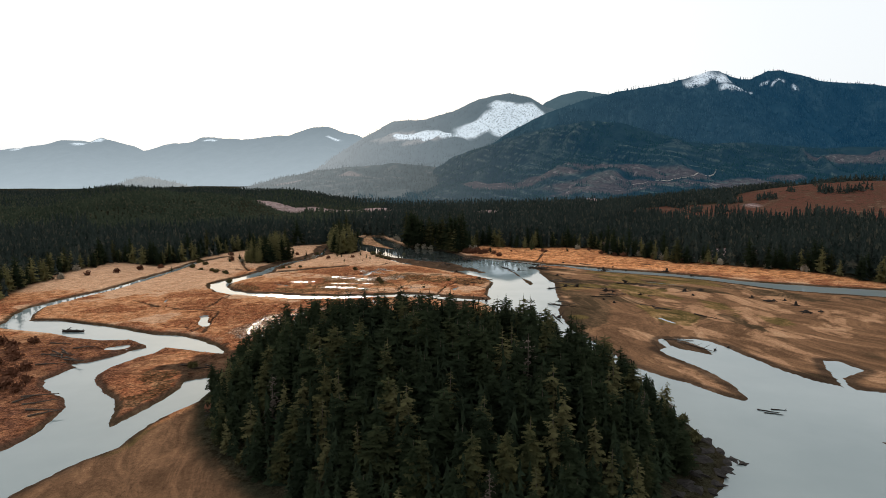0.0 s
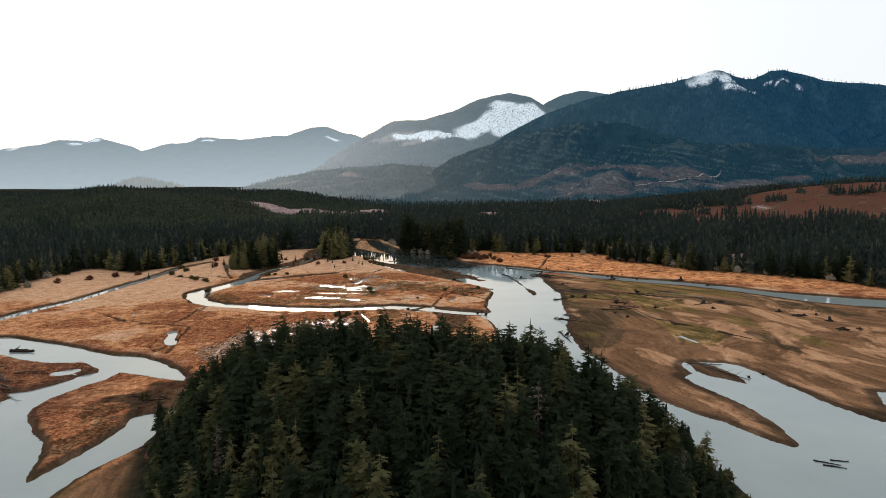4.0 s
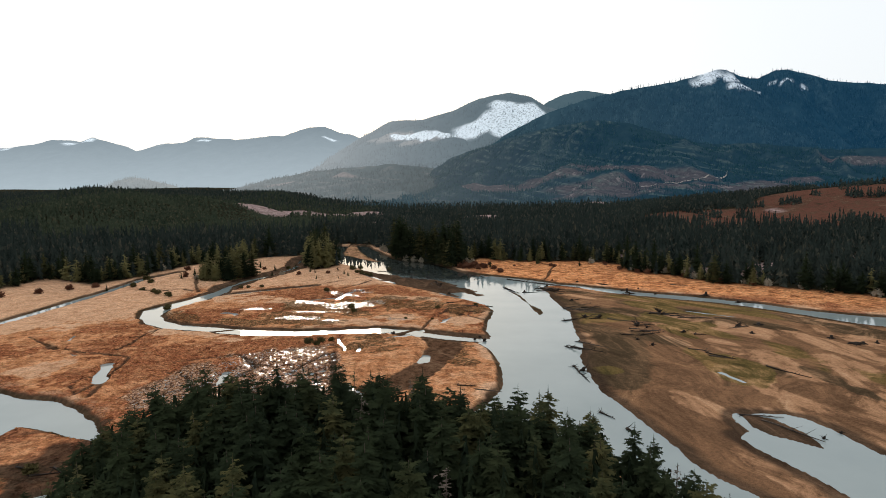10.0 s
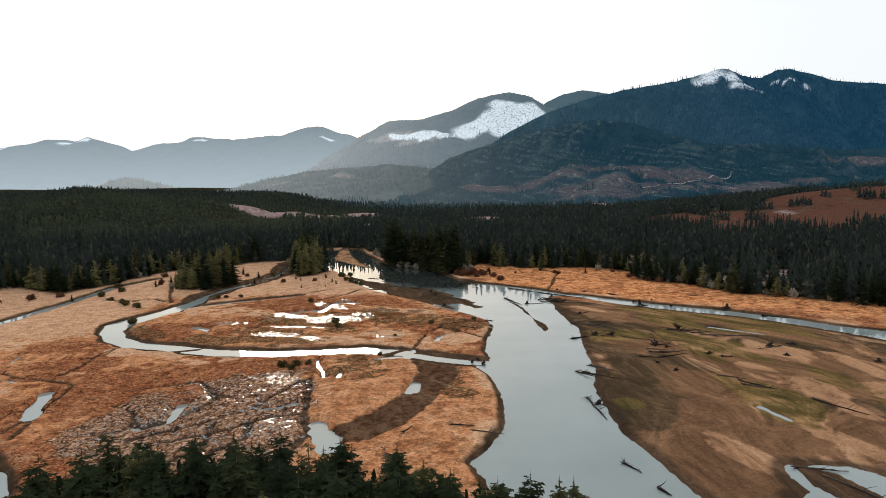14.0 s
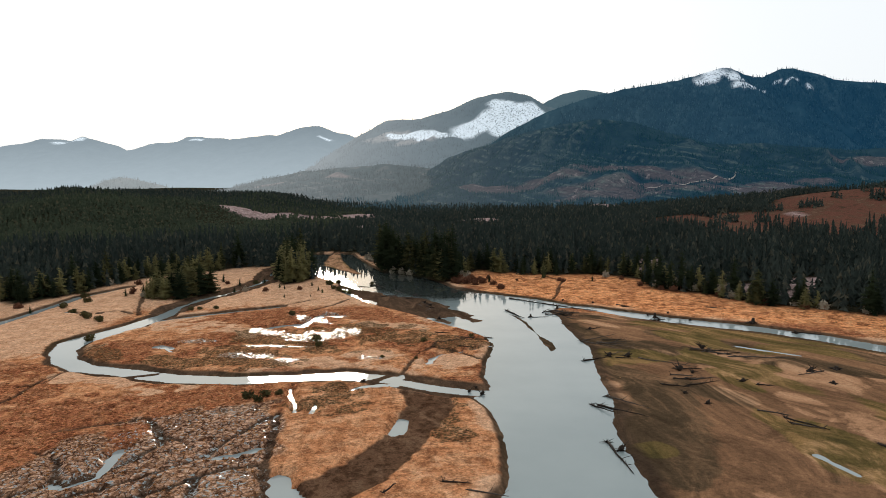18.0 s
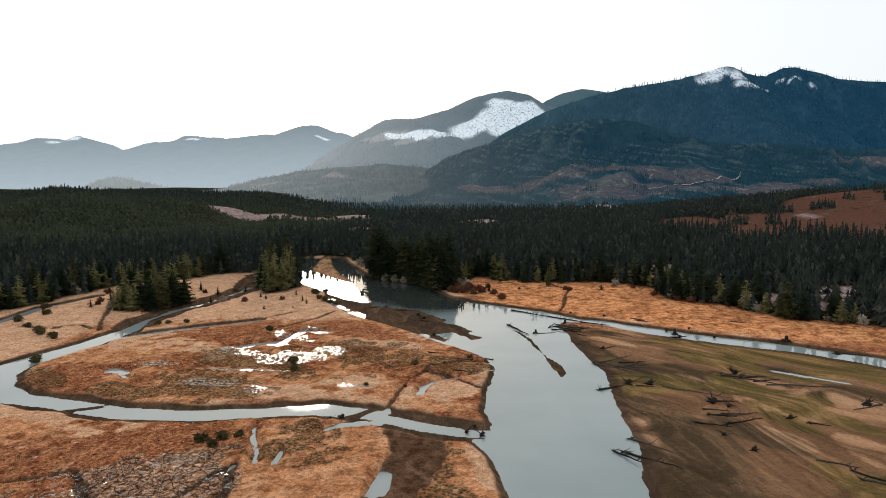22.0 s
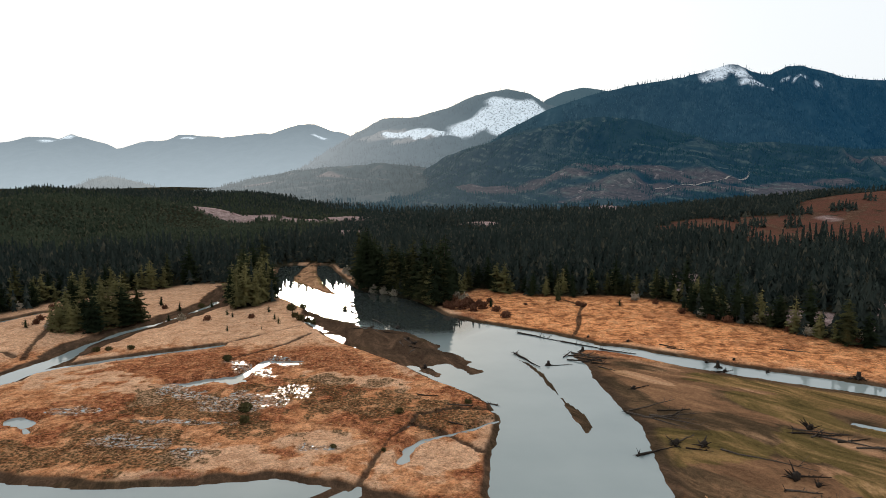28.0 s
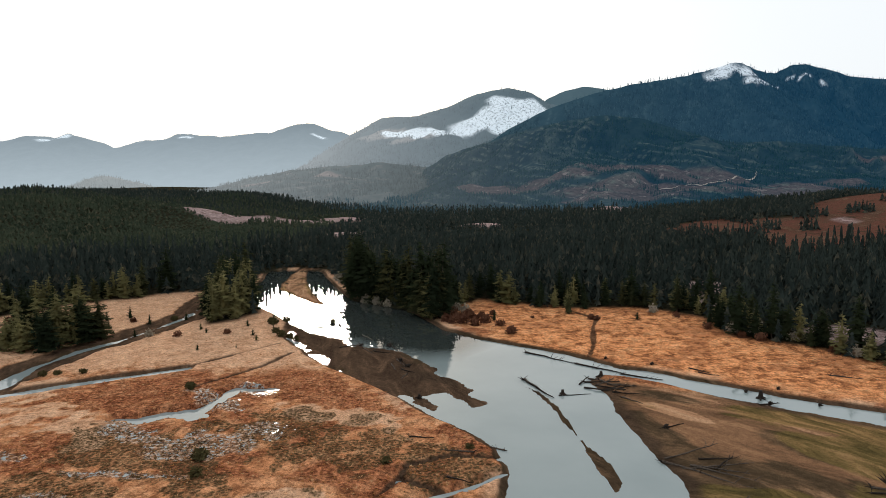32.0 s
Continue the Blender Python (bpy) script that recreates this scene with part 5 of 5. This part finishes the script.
def driftwood(x, y, turn, length, radius, seed, mat, label, roots=7, branches=3, lift=0.0, group="driftwood on the flats"):
    """A stranded tree: trunk, torn roots at its foot, a few broken branches."""
    gen = np.random.default_rng(seed)
    ob = tagged(new("driftwood_log"), label, "driftwood", group)
    ob.matrix_basis = pose(x, y, seat(x, y, -radius * 0.55), 0, 0, turn)
    line = wavy(length, lift, gen)
    v, f = tube(line, np.linspace(radius, radius * 0.3, 6), 8, 0.25, gen)
    part("trunk", np_mesh("trunk", v, f, True), mat, ob)
    if roots:
        for v, f in root_pieces(gen, roots, radius * 4.2 + 0.8, radius * 0.5):
            part("root", np_mesh("root", v, f, True), WET_WOOD, ob)
    for k in range(branches):
        t = 0.3 + 0.6 * gen.random()
        a, L = (gen.random() - 0.5) * 2.4, length * (0.10 + 0.14 * gen.random())
        base = np.array((length * t, 0, lift * t))
        way = np.array((math.cos(a) * 0.7, math.sin(a), 0.35 + 0.4 * gen.random()))
        v, f = tube([base, base + way * L * 0.5, base + way * L + (0, 0, -0.1)], [radius * 0.3, radius * 0.2, 0.03], 5, 0.2, gen)
        part("branch", np_mesh("branch", v, f, True), mat, ob)
    return ob


def root_wad(x, y, size, seed, label="dark root wad of a drowned tree stranded on the silt", up=0.8):
    gen = np.random.default_rng(seed)
    ob = tagged(new("root_wad"), label, "driftwood", "root wads on the flats")
    ob.matrix_basis = pose(x, y, seat(x, y, -size * 0.12), 0, 0, 0)
    v, f = tube([(-size * 0.2, 0, -0.3), (0, 0, size * 0.15), (size * 0.2, 0, size * 0.42)], [size * 0.22, size * 0.28, size * 0.16], 8, 0.4, gen)
    part("stump_core", np_mesh("stump_core", v, f, True), WET_WOOD, ob)
    for k in range(9):
        v, f = root_pieces(gen, 1, size * 1.15, size * 0.12, up)[0]
        part("root", np_mesh("root", v, f, True), WET_WOOD, ob)
    return ob


def stump(x, y, h, r, seed, label="dark upright tree stump standing on the tidal flat"):
    gen = np.random.default_rng(seed)
    ob = tagged(new("tree_stump"), label, "stump", "stumps on the flats")
    ob.matrix_basis = pose(x, y, seat(x, y), 0, 0, gen.random() * 360)
    v, f = tube([(0, 0, -0.5), (0, 0, 0.2), (0.05, 0, h * 0.5), (0.1, 0.05, h)], [r * 1.6, r * 1.25, r * 0.9, r * 0.75], 9, 0.35, gen)
    part("stump_body", np_mesh("stump_body", v, f, True), WET_WOOD, ob)
    for k in range(6):
        a = k * 1.05 + gen.random() * 0.5
        L = r * (2.2 + 1.6 * gen.random())
        v, f = tube([(math.cos(a) * r * 0.6, math.sin(a) * r * 0.6, 0.35), (math.cos(a) * L * 0.6, math.sin(a) * L * 0.6, 0.2), (math.cos(a) * L, math.sin(a) * L, -0.25)],
                    [r * 0.4, r * 0.28, r * 0.08], 5, 0.3, gen)
        part("root", np_mesh("root", v, f, True), WET_WOOD, ob)
    return ob


def bush_kind(name, w, h, leaves, seed, mat, label, group, stems=7):
    """A shrub: forked stems under a loose dome of small sprays."""
    gen = np.random.default_rng(seed)
    ob = tagged(new(name), label, "bush", group)
    pieces = []
    for k in range(stems):
        a, o = gen.random() * 6.283, gen.random() * w * 0.42
        pieces.append(tube([(0, 0, -0.2), (math.cos(a) * o * 0.4, math.sin(a) * o * 0.4, h * 0.45), (math.cos(a) * o, math.sin(a) * o, h * (0.7 + 0.35 * gen.random()))],
                           [0.07, 0.05, 0.02], 4, 0.2, gen))
    v, f = joined(pieces)
    part("stems", np_mesh("stems", v, f), BARK, ob)
    u = gen.normal(size=(leaves, 3))
    u /= np.linalg.norm(u, axis=1)[:, None]
    rad = (0.45 + 0.6 * gen.random((leaves, 1)))
    c = u * rad * (w * 0.5, w * 0.5, h * 0.55) + (0, 0, h * 0.5)
    c[:, 2] = np.maximum(c[:, 2], 0.05)
    s = 0.10 * (w + h)
    d1, d2 = gen.normal(size=(leaves, 3)) * s, gen.normal(size=(leaves, 3)) * s
    verts = np.stack([c, c + d1, c + d2], 1).reshape(-1, 3)
    verts[:, 2] = np.maximum(verts[:, 2], 0.0)
    part("foliage", np_mesh("foliage", verts, np.arange(leaves * 3).reshape(-1, 3)), mat, ob)
    return ob


def set_out(kind, spots, seed):
    """Puts a kind and its copies at spots (x, y, size)."""
    gen = np.random.default_rng(seed)
    places = [Matrix.LocRotScale((x, y, seat(x, y, 0.1)), Euler((0, 0, gen.random() * 6.28)), (s * (0.85 + 0.3 * gen.random()), s * (0.85 + 0.3 * gen.random()), s))
              for x, y, s in spots]
    for m in places[1:]:
        copy_thing(kind, m)
    kind.matrix_basis = places[0]


GREY_LOG = "weathered grey drift log with torn roots stranded on the silt"
DARK_LOG = "waterlogged dark snag with torn roots lying in the river shallows"
# drowned trees along the river
driftwood(55, 581, -70, 24, 0.55, 101, WET_WOOD, DARK_LOG, 9, 3)
driftwood(62, 622, -44, 26, 0.45, 102, WET_WOOD, DARK_LOG, 9, 4)
driftwood(82, 603, -42, 25, 0.45, 103, WET_WOOD, DARK_LOG, 8, 3)
driftwood(98, 587, -30, 17, 0.4, 104, WET_WOOD, DARK_LOG, 8, 3)
driftwood(66, 561, 8, 13, 0.25, 105, WET_WOOD, DARK_LOG, 0, 1)
driftwood(72, 410, -40, 19, 0.5, 106, WET_WOOD, DARK_LOG, 10, 3)
driftwood(77, 420, -48, 20, 0.45, 107, GREY_WOOD, GREY_LOG, 8, 4)
driftwood(66, 377, -84, 22, 0.4, 108, WET_WOOD, DARK_LOG, 11, 6)
driftwood(64, 321, -60, 7, 0.35, 109, WET_WOOD, DARK_LOG, 11, 4)
driftwood(69, 306, -65, 5, 0.5, 110, WET_WOOD, DARK_LOG, 3, 1)
driftwood(79, 468, 22, 16, 0.45, 111, WET_WOOD, DARK_LOG, 11, 4)
driftwood(86, 503, -42, 26, 0.42, 112, GREY_WOOD, GREY_LOG, 9, 4)
driftwood(87, 505, 20, 21, 0.28, 113, GREY_WOOD, GREY_LOG, 0, 3, 1.2)
driftwood(90, 498, 6, 22, 0.25, 114, GREY_WOOD, GREY_LOG, 0, 3, 0.6)
# the jam where the channel leaves the river
for k, (x, y, turn, length) in enumerate([(80, 577, -10, 14), (83, 572, 35, 12), (78, 570, -35, 15), (86, 578, -70, 11), (84, 566, 15, 16), (88, 573, -28, 12), (93, 566, 160, 12),
                                          (82, 581, -20, 18), (77, 574, 55, 10)]):
    driftwood(x, y, turn, length, 0.38, 130 + k, GREY_WOOD if k % 2 else WET_WOOD, "jumbled drift log in the jam at the channel mouth", 5 if k % 3 == 0 else 0, 3, 0.8, "log jam")
# logs on the silt flats
for k, (x, y, turn, length, rt) in enumerate([(110, 439, -14, 10, 6), (117, 437, 14, 12, 8), (127, 402, -32, 11, 0), (133, 394, -52, 14, 9), (136, 485, -20, 16, 9),
                                              (141, 479, -40, 20, 5), (144, 474, 10, 12, 0), (147, 470, -8, 30, 0), (177, 446, 200, 14, 8), (128, 590, -48, 10, 3), (113, 317, -14, 14, 7)] + [
                                              (118, 312, -62, 22, 0), (205, 517, -30, 14, 6), (188, 536, -20, 10, 9), (111, 444, -12, 9, 5), (115, 439, 0, 9, 5), (105, 470, -35, 26, 0),
                                              (93, 500, -35, 20, 0), (150, 372, -60, 20, 0), (132, 389, -30, 10, 7), (182, 578, -25, 12, 6), (138, 548, 10, 8, 4)]):
    driftwood(x, y, turn, length, 0.36, 160 + k, GREY_WOOD if k % 3 else WET_WOOD, GREY_LOG, rt, 3)
for k, (x, y, size) in enumerate([(96, 528, 2.4), (93, 475, 3.4), (101, 473, 3.6), (117, 450, 4.2), (121, 446, 2.2), (112, 409, 2.4), (108, 421, 1.8), (137, 434, 2.6), (173, 447, 3.0), (141, 484, 3.6),
                                  (140, 563, 2.0), (142, 549, 2.4), (12, 559, 1.8), (-38, 684, 2.0), (6, 600, 2.6), (-5, 636, 3.0), (2, 609, 2.6), (-20, 637, 2.2), (114, 596, 2.2), (69, 371, 3.0), (130, 296, 1.6),
                                  (138, 300, 1.4), (29, 424, 2.6), (24, 427, 2.0), (27, 431, 1.6), (-20, 441, 2.6), (-24, 440, 1.6), (160, 548, 2.0), (96, 606, 2.0), (152, 562, 1.8)]):
    root_wad(x, y, size, 200 + k)
for k, (x, y, h, r) in enumerate([(142, 556, 3.2, 0.9), (207, 418, 1.8, 0.8), (212, 406, 1.2, 1.4), (216, 407, 1.0, 0.9), (223, 407, 1.5, 0.6), (222, 392, 2.6, 0.9), (217, 372, 1.4, 1.5), (226, 372, 1.0, 0.8),
                                  (185, 449, 1.4, 1.1), (191, 535, 2.6, 1.0), (172, 446, 1.5, 0.8), (172, 430, 1.2, 0.7), (204, 515, 1.6, 0.7), (12, 560, 1.6, 0.6), (68, 563, 1.8, 0.7), (88, 583, 2.2, 0.8)]):
    stump(x, y, h, r, 240 + k)
# timber on the bars and the western shore
for k, (x, y, turn, length) in enumerate([(-18, 632, -60, 11), (-12, 626, -20, 9), (-2, 604, -75, 10), (3, 596, -40, 8), (-26, 640, -35, 9), (-30, 634, 20, 7), (6, 590, -110, 8), (-38, 682, -50, 12), (-22, 660, -58, 14), (-6, 640, -65, 13), (0, 612, -70, 12), (5, 602, 110, 9), (-52, 680, -20, 10), (10, 520, -10, 8), (40, 512, 150, 9), (22, 492, -30, 8),
                                          (30, 508, 170, 10), (13, 349, -8, 8), (20, 344, -20, 11), (-3, 343, 60, 6), (-60, 352, 20, 9)]):
    driftwood(x, y, turn, length, 0.3, 280 + k, WET_WOOD if k % 2 else GREY_WOOD, "dark drift log lying on the river bar", 6 if k % 2 else 3, 3)
for k, (x, y, turn, length) in enumerate([(-194, 306, -42, 15), (-191, 309, -50, 17), (-188, 304, -35, 13), (-186, 300, -60, 12), (-182, 296, -38, 16), (-190, 298, -30, 14), (-180, 291, -20, 13), (-187, 311, 10, 12),
                                          (-196, 300, -5, 15), (-188, 283, 5, 14), (-205, 322, -15, 13), (-160, 231, 20, 12), (-155, 226, -10, 13), (-150, 219, 30, 11), (-166, 240, 5, 14), (-165, 233, 60, 9)]):
    driftwood(x, y, turn, length, 0.42, 310 + k, GREY_WOOD, "bleached grey drift log piled on the western shore", 0, 2, 0.5, "driftwood pile")
for k, (x, y, turn, length) in enumerate([(84, 571, -35, 11), (88, 563, -20, 12), (86, 567, 25, 9), (90, 558, -60, 10), (80, 577, -15, 8), (96, 528, 15, 7), (94, 500, -28, 15),
                                          (100, 498, 40, 9), (97, 504, -5, 12), (93, 476, 30, 9), (95, 472, -30, 8), (134, 482, -20, 14), (138, 478, 35, 9), (130, 584, -50, 10)]):
    driftwood(x, y, turn, length, 0.30, 400 + k, WET_WOOD if k % 3 else GREY_WOOD, "dark broken drift log tangled on the silt flat", 6 if k % 2 else 0, 5, 0.6, "tangled driftwood")
driftwood(-217, 353, -8, 13, 0.9, 340, WET_WOOD, "dark waterlogged log floating in the western channel", 0, 2)
driftwood(-216, 355, -6, 11, 0.7, 341, WET_WOOD, "dark waterlogged log floating in the western channel", 4, 1)
for k, (x, y, turn, length) in enumerate([(-120, 280, -20, 9), (-112, 274, 15, 8), (-108, 279, -40, 7)]):
    driftwood(x, y, turn, length, 0.35, 345 + k, WET_WOOD, "dark log rotting in a hollow of the marsh bar", 4, 2)

for k, (x, y, turn, length) in enumerate([(112, 219, -30, 7), (113, 216, -25, 6), (117, 219, -15, 5)]):
    driftwood(x, y, turn, length, 0.28, 450 + k, WET_WOOD, "dark waterlogged log floating in the bay", 0, 1, 0.0, "logs adrift")
for k, (x, y, turn, length) in enumerate([(118, 452, -20, 9), (113, 430, 10, 14), (103, 432, -35, 12), (141, 479, -10, 10), (141, 430, -50, 7), (69, 411, -60, 12)]):
    driftwood(x, y, turn, length, 0.34, 460 + k, WET_WOOD, "dark snag with tangled branches stranded on the silt flat", 9, 8, 0.9, "tangled driftwood")

# shrubs
set_out(bush_kind("dark_bush", 4.0, 2.4, 190, 401, SHRUB, "round dark evergreen bush on the orange marsh", "marsh bushes"),
        [(-62, 419, 1.0), (-56, 421, 0.9), (-51, 423, 0.7), (-57, 415, 0.8), (-52, 505, 1.15), (-49, 494, 0.9), (-80, 570, 0.95), (-177, 517, 1.3), (-195, 560, 1.1), (-205, 566, 1.2), (-192, 556, 0.7), (-212, 574, 1.0),
         (-135, 592, 0.8), (-150, 588, 0.9), (-145, 590, 0.7), (4, 501, 0.7), (1, 470, 0.4)] + [(-79, 568, 0.5), (-60, 655, 1.0), (-64, 653, 1.3), (-56, 650, 0.9), (-69, 661, 1.1), (-228, 590, 1.0), (-240, 600, 1.3),
         (-43, 690, 0.8), (-76, 682, 1.4), (-70, 690, 1.2), (-113, 276, 1.0), (29, 511, 0.6), (-15, 473, 0.45), (-140, 700, 1.0), (-190, 700, 1.2), (-185, 694, 0.9), (-248, 640, 1.4), (-235, 620, 1.2)], 21)
set_out(bush_kind("red_bush", 3.6, 2.2, 210, 402, TWIGS, "leafless red-brown shrub thicket beside the water", "red shrubs"),
        [(24, 684, 1.7), (33, 680, 1.8), (40, 674, 1.5), (46, 680, 1.6), (38, 690, 1.9), (28, 700, 1.8), (54, 672, 1.3), (20, 694, 1.6), (34, 694, 1.3), (41, 687, 1.2), (27, 680, 1.2), (30, 690, 1.4), (37, 700, 1.5), (45, 695, 1.2), (58, 655, 1.3), (60, 660, 1.1), (48, 690, 1.0), (109, 686, 1.1), (113, 688, 0.9), (75, 690, 0.6), (52, 700, 1.2),
         (-203, 292, 1.4), (-188, 276, 1.5), (-188, 266, 1.5), (-172, 246, 1.3), (-180, 251, 1.6), (-176, 258, 1.2), (-219, 313, 1.5)] + [(-214, 323, 1.3), (-225, 305, 1.6), (-198, 270, 1.6), (-192, 255, 1.7), (-205, 282, 1.5),
         (-210, 300, 1.5), (-230, 320, 1.7), (-185, 240, 1.5), (-235, 300, 1.8), (-84, 222, 1.2), (-88, 250, 1.2), (-218, 649, 1.2), (-233, 692, 1.4), (-222, 660, 1.2), (-160, 690, 1.0), (-95, 660, 1.0),
         (-120, 655, 1.1), (175, 640, 1.2), (182, 634, 1.4), (205, 612, 1.3), (222, 582, 1.3), (166, 660, 1.2), (160, 690, 1.2), (240, 568, 1.3), (-270, 600, 1.4), (-285, 590, 1.5), (-300, 575, 1.4), (-318, 560, 1.5)], 22)
set_out(conifer("young_conifer", 7, 2.2, 12, 7, 3, 403, NEEDLES, "young dark conifer standing alone on the marsh", "young conifers on the marsh", 0.4, 0.04, sides=5),
        [(-167, 701, 1.1), (-150, 689, 0.9), (-113, 670, 0.6), (-107, 662, 0.55), (-80, 656, 0.6), (-75, 645, 0.6), (-81, 631, 0.3), (-99, 628, 0.5), (-76, 684, 1.0), (-89, 677, 0.6), (-177, 693, 0.8), (52, 686, 1.0),
         (135, 684, 0.75), (99, 703, 1.9), (112, 716, 1.6), (84, 722, 2.2), (60, 738, 1.7), (-165, 672, 0.8), (-133, 700, 0.8), (-218, 640, 0.9), (-212, 655, 1.1), (-190, 690, 0.9), (-256, 590, 0.8), (-72, 668, 0.5),
         (-145, 660, 0.7), (178, 648, 1.2), (190, 640, 1.4), (170, 668, 1.5), (202, 622, 1.3)], 23)
PALE_TWIGS = needle_material("pale_twigs", (0.16, 0.13, 0.09), (0.34, 0.29, 0.22))
set_out(bush_kind("pale_bush", 3.6, 3.2, 200, 405, PALE_TWIGS, "pale leafless shrub in front of the dark woods", "pale shrubs"),
        [(176, 652, 1.5), (184, 646, 1.3), (188, 652, 1.6), (196, 632, 1.4), (210, 604, 1.4), (226, 586, 1.5), (238, 576, 1.3), (250, 566, 1.5), (268, 552, 1.4), (36, 706, 1.5), (31, 715, 1.4), (-22, 742, 1.6),
         (-14, 735, 1.4), (-30, 748, 1.5), (-205, 640, 1.2), (-135, 655, 1.1), (-255, 690, 1.4), (-62, 835, 1.8), (-58, 822, 1.6), (150, 702, 1.4), (280, 540, 1.5), (300, 520, 1.5), (-330, 540, 1.4), (-345, 590, 1.5)], 25)
set_out(bush_kind("shore_bush", 3.4, 2.4, 170, 404, NEEDLES_OLIVE, "low olive bush on the island shore", "island shore bushes"),
        [(-90, 250, 1.0), (-88, 232, 1.2), (-80, 208, 1.0), (-72, 193, 1.0), (-60, 178, 1.1), (78, 190, 1.2), (80, 205, 1.1), (79, 222, 1.0), (70, 176, 1.1), (72, 245, 1.1), (60, 268, 1.0)], 24)


# ---------- rocks on the island shore ----------
def rock_kind(size, seed):
    gen = np.random.default_rng(seed)
    bm = bmesh.new()
    bmesh.ops.create_icosphere(bm, subdivisions=2, radius=size)
    for v in bm.verts:
        k = 0.62 + 0.75 * noise.noise(v.co * (1.9 / size) + Vector((seed, 0, 0))) + 0.22 * gen.random()
        v.co = Vector((v.co.x * k * 1.35, v.co.y * k, v.co.z * k * 0.45))
    me = bpy.data.meshes.new("shore_rock")
    bm.to_mesh(me)
    bm.free()
    me.materials.append(ROCK)
    return me


ROCKS = [rock_kind(1.0, 3), rock_kind(1.0, 8), rock_kind(1.0, 13)]
gen = np.random.default_rng(77)
rock_spots = [(64, 163, 3.2), (70, 168, 3.6), (75, 177, 4.0), (79, 183, 3.6), (82, 178, 3.8), (77, 170, 3.4), (66, 160, 3.0), (60, 157, 2.8), (85, 180, 2.6), (73, 164, 2.5), (81, 190, 2.8), (87, 177, 2.0), (80, 173, 2.8), (70, 160, 2.2), (83, 185, 2.4)]
for k in range(26):
    t = gen.random()
    rock_spots.append((-90 + 42 * t + gen.normal() * 2.0, 228 - 58 * t + gen.normal() * 3.0, 0.5 + 0.9 * gen.random()))
for x, y, s in rock_spots:
    ob = tagged(new("shore_rock", ROCKS[int(gen.integers(3))]), "dark weathered boulder on the island shore", "rock", "boulders on the island shore")
    ob.matrix_basis = Matrix.LocRotScale((x, y, seat(x, y, s * 0.12)), Euler((0, 0, gen.random() * 6.28)), Vector((s, s * (0.7 + 0.5 * gen.random()), s * (0.6 + 0.5 * gen.random()))))


# ---------- tussocks ----------
def tussocks(name, step, box, want, w, h, mat, label, seed, blades=5):
    """Uncountable clumps of dead sedge as one mesh."""
    x, y = scatter(*box, step, seed)
    z, c = fields(x, y)
    gen = np.random.default_rng(seed)
    ok = (gen.random(len(x)) < want(c)) & (z > 0.12)
    x, y, z = x[ok], y[ok], z[ok]
    n = len(x)
    a = gen.random((n, blades)) * 6.283
    lean = w * (0.35 + 0.5 * gen.random((n, blades)))
    hh = h * (0.5 + 0.7 * gen.random((n, blades)))
    px, py, pz = x[:, None], y[:, None], z[:, None]
    side = 0.30 * w
    v = np.stack([np.stack([px - np.sin(a) * side, py + np.cos(a) * side, pz - 0.05 + 0 * a], -1),
                  np.stack([px + np.sin(a) * side, py - np.cos(a) * side, pz - 0.05 + 0 * a], -1),
                  np.stack([px + np.cos(a) * lean, py + np.sin(a) * lean, pz + hh], -1)], 2)
    me = np_mesh(name, v.reshape(-1, 3), np.arange(n * blades * 3).reshape(-1, 3))
    return tagged(part(name, me, mat), label, "grass", kind="stuff")


RUST_GRASS = needle_material("rust_sedge", (0.085, 0.030, 0.011), (0.30, 0.125, 0.042), None, True)
PALE_GRASS = needle_material("straw_sedge", (0.24, 0.12, 0.05), (0.48, 0.28, 0.14), None, True)
DARK_GRASS = needle_material("dark_stubble", (0.036, 0.028, 0.012), (0.12, 0.085, 0.034), None, True)
MARSH = (-230, 60, 300, 660)
tussocks("rust_tussocks", 2.1, MARSH, lambda c: 0.75 * c["rust"] * c["sedge"] * (c["wet"] < 0.4) * (c["forest"] < 0.3), 1.0, 0.30, RUST_GRASS, "tufts of dead rust-red sedge on the marsh", 501, 4)
tussocks("dark_tussocks", 1.2, (-150, 45, 380, 570), lambda c: 0.8 * c["stub"] * (c["wet"] < 0.5), 0.6, 0.24, DARK_GRASS, "dense dark stubble tufts on the marsh", 502, 4)
tussocks("straw_tussocks", 3.4, (-260, 330, 320, 730), lambda c: 0.5 * c["sedge"] * (1 - c["sand"]) * (c["wet"] < 0.3) * (c["forest"] < 0.3), 1.0, 0.22, PALE_GRASS, "tufts of straw-coloured sedge on the marsh", 503, 4)
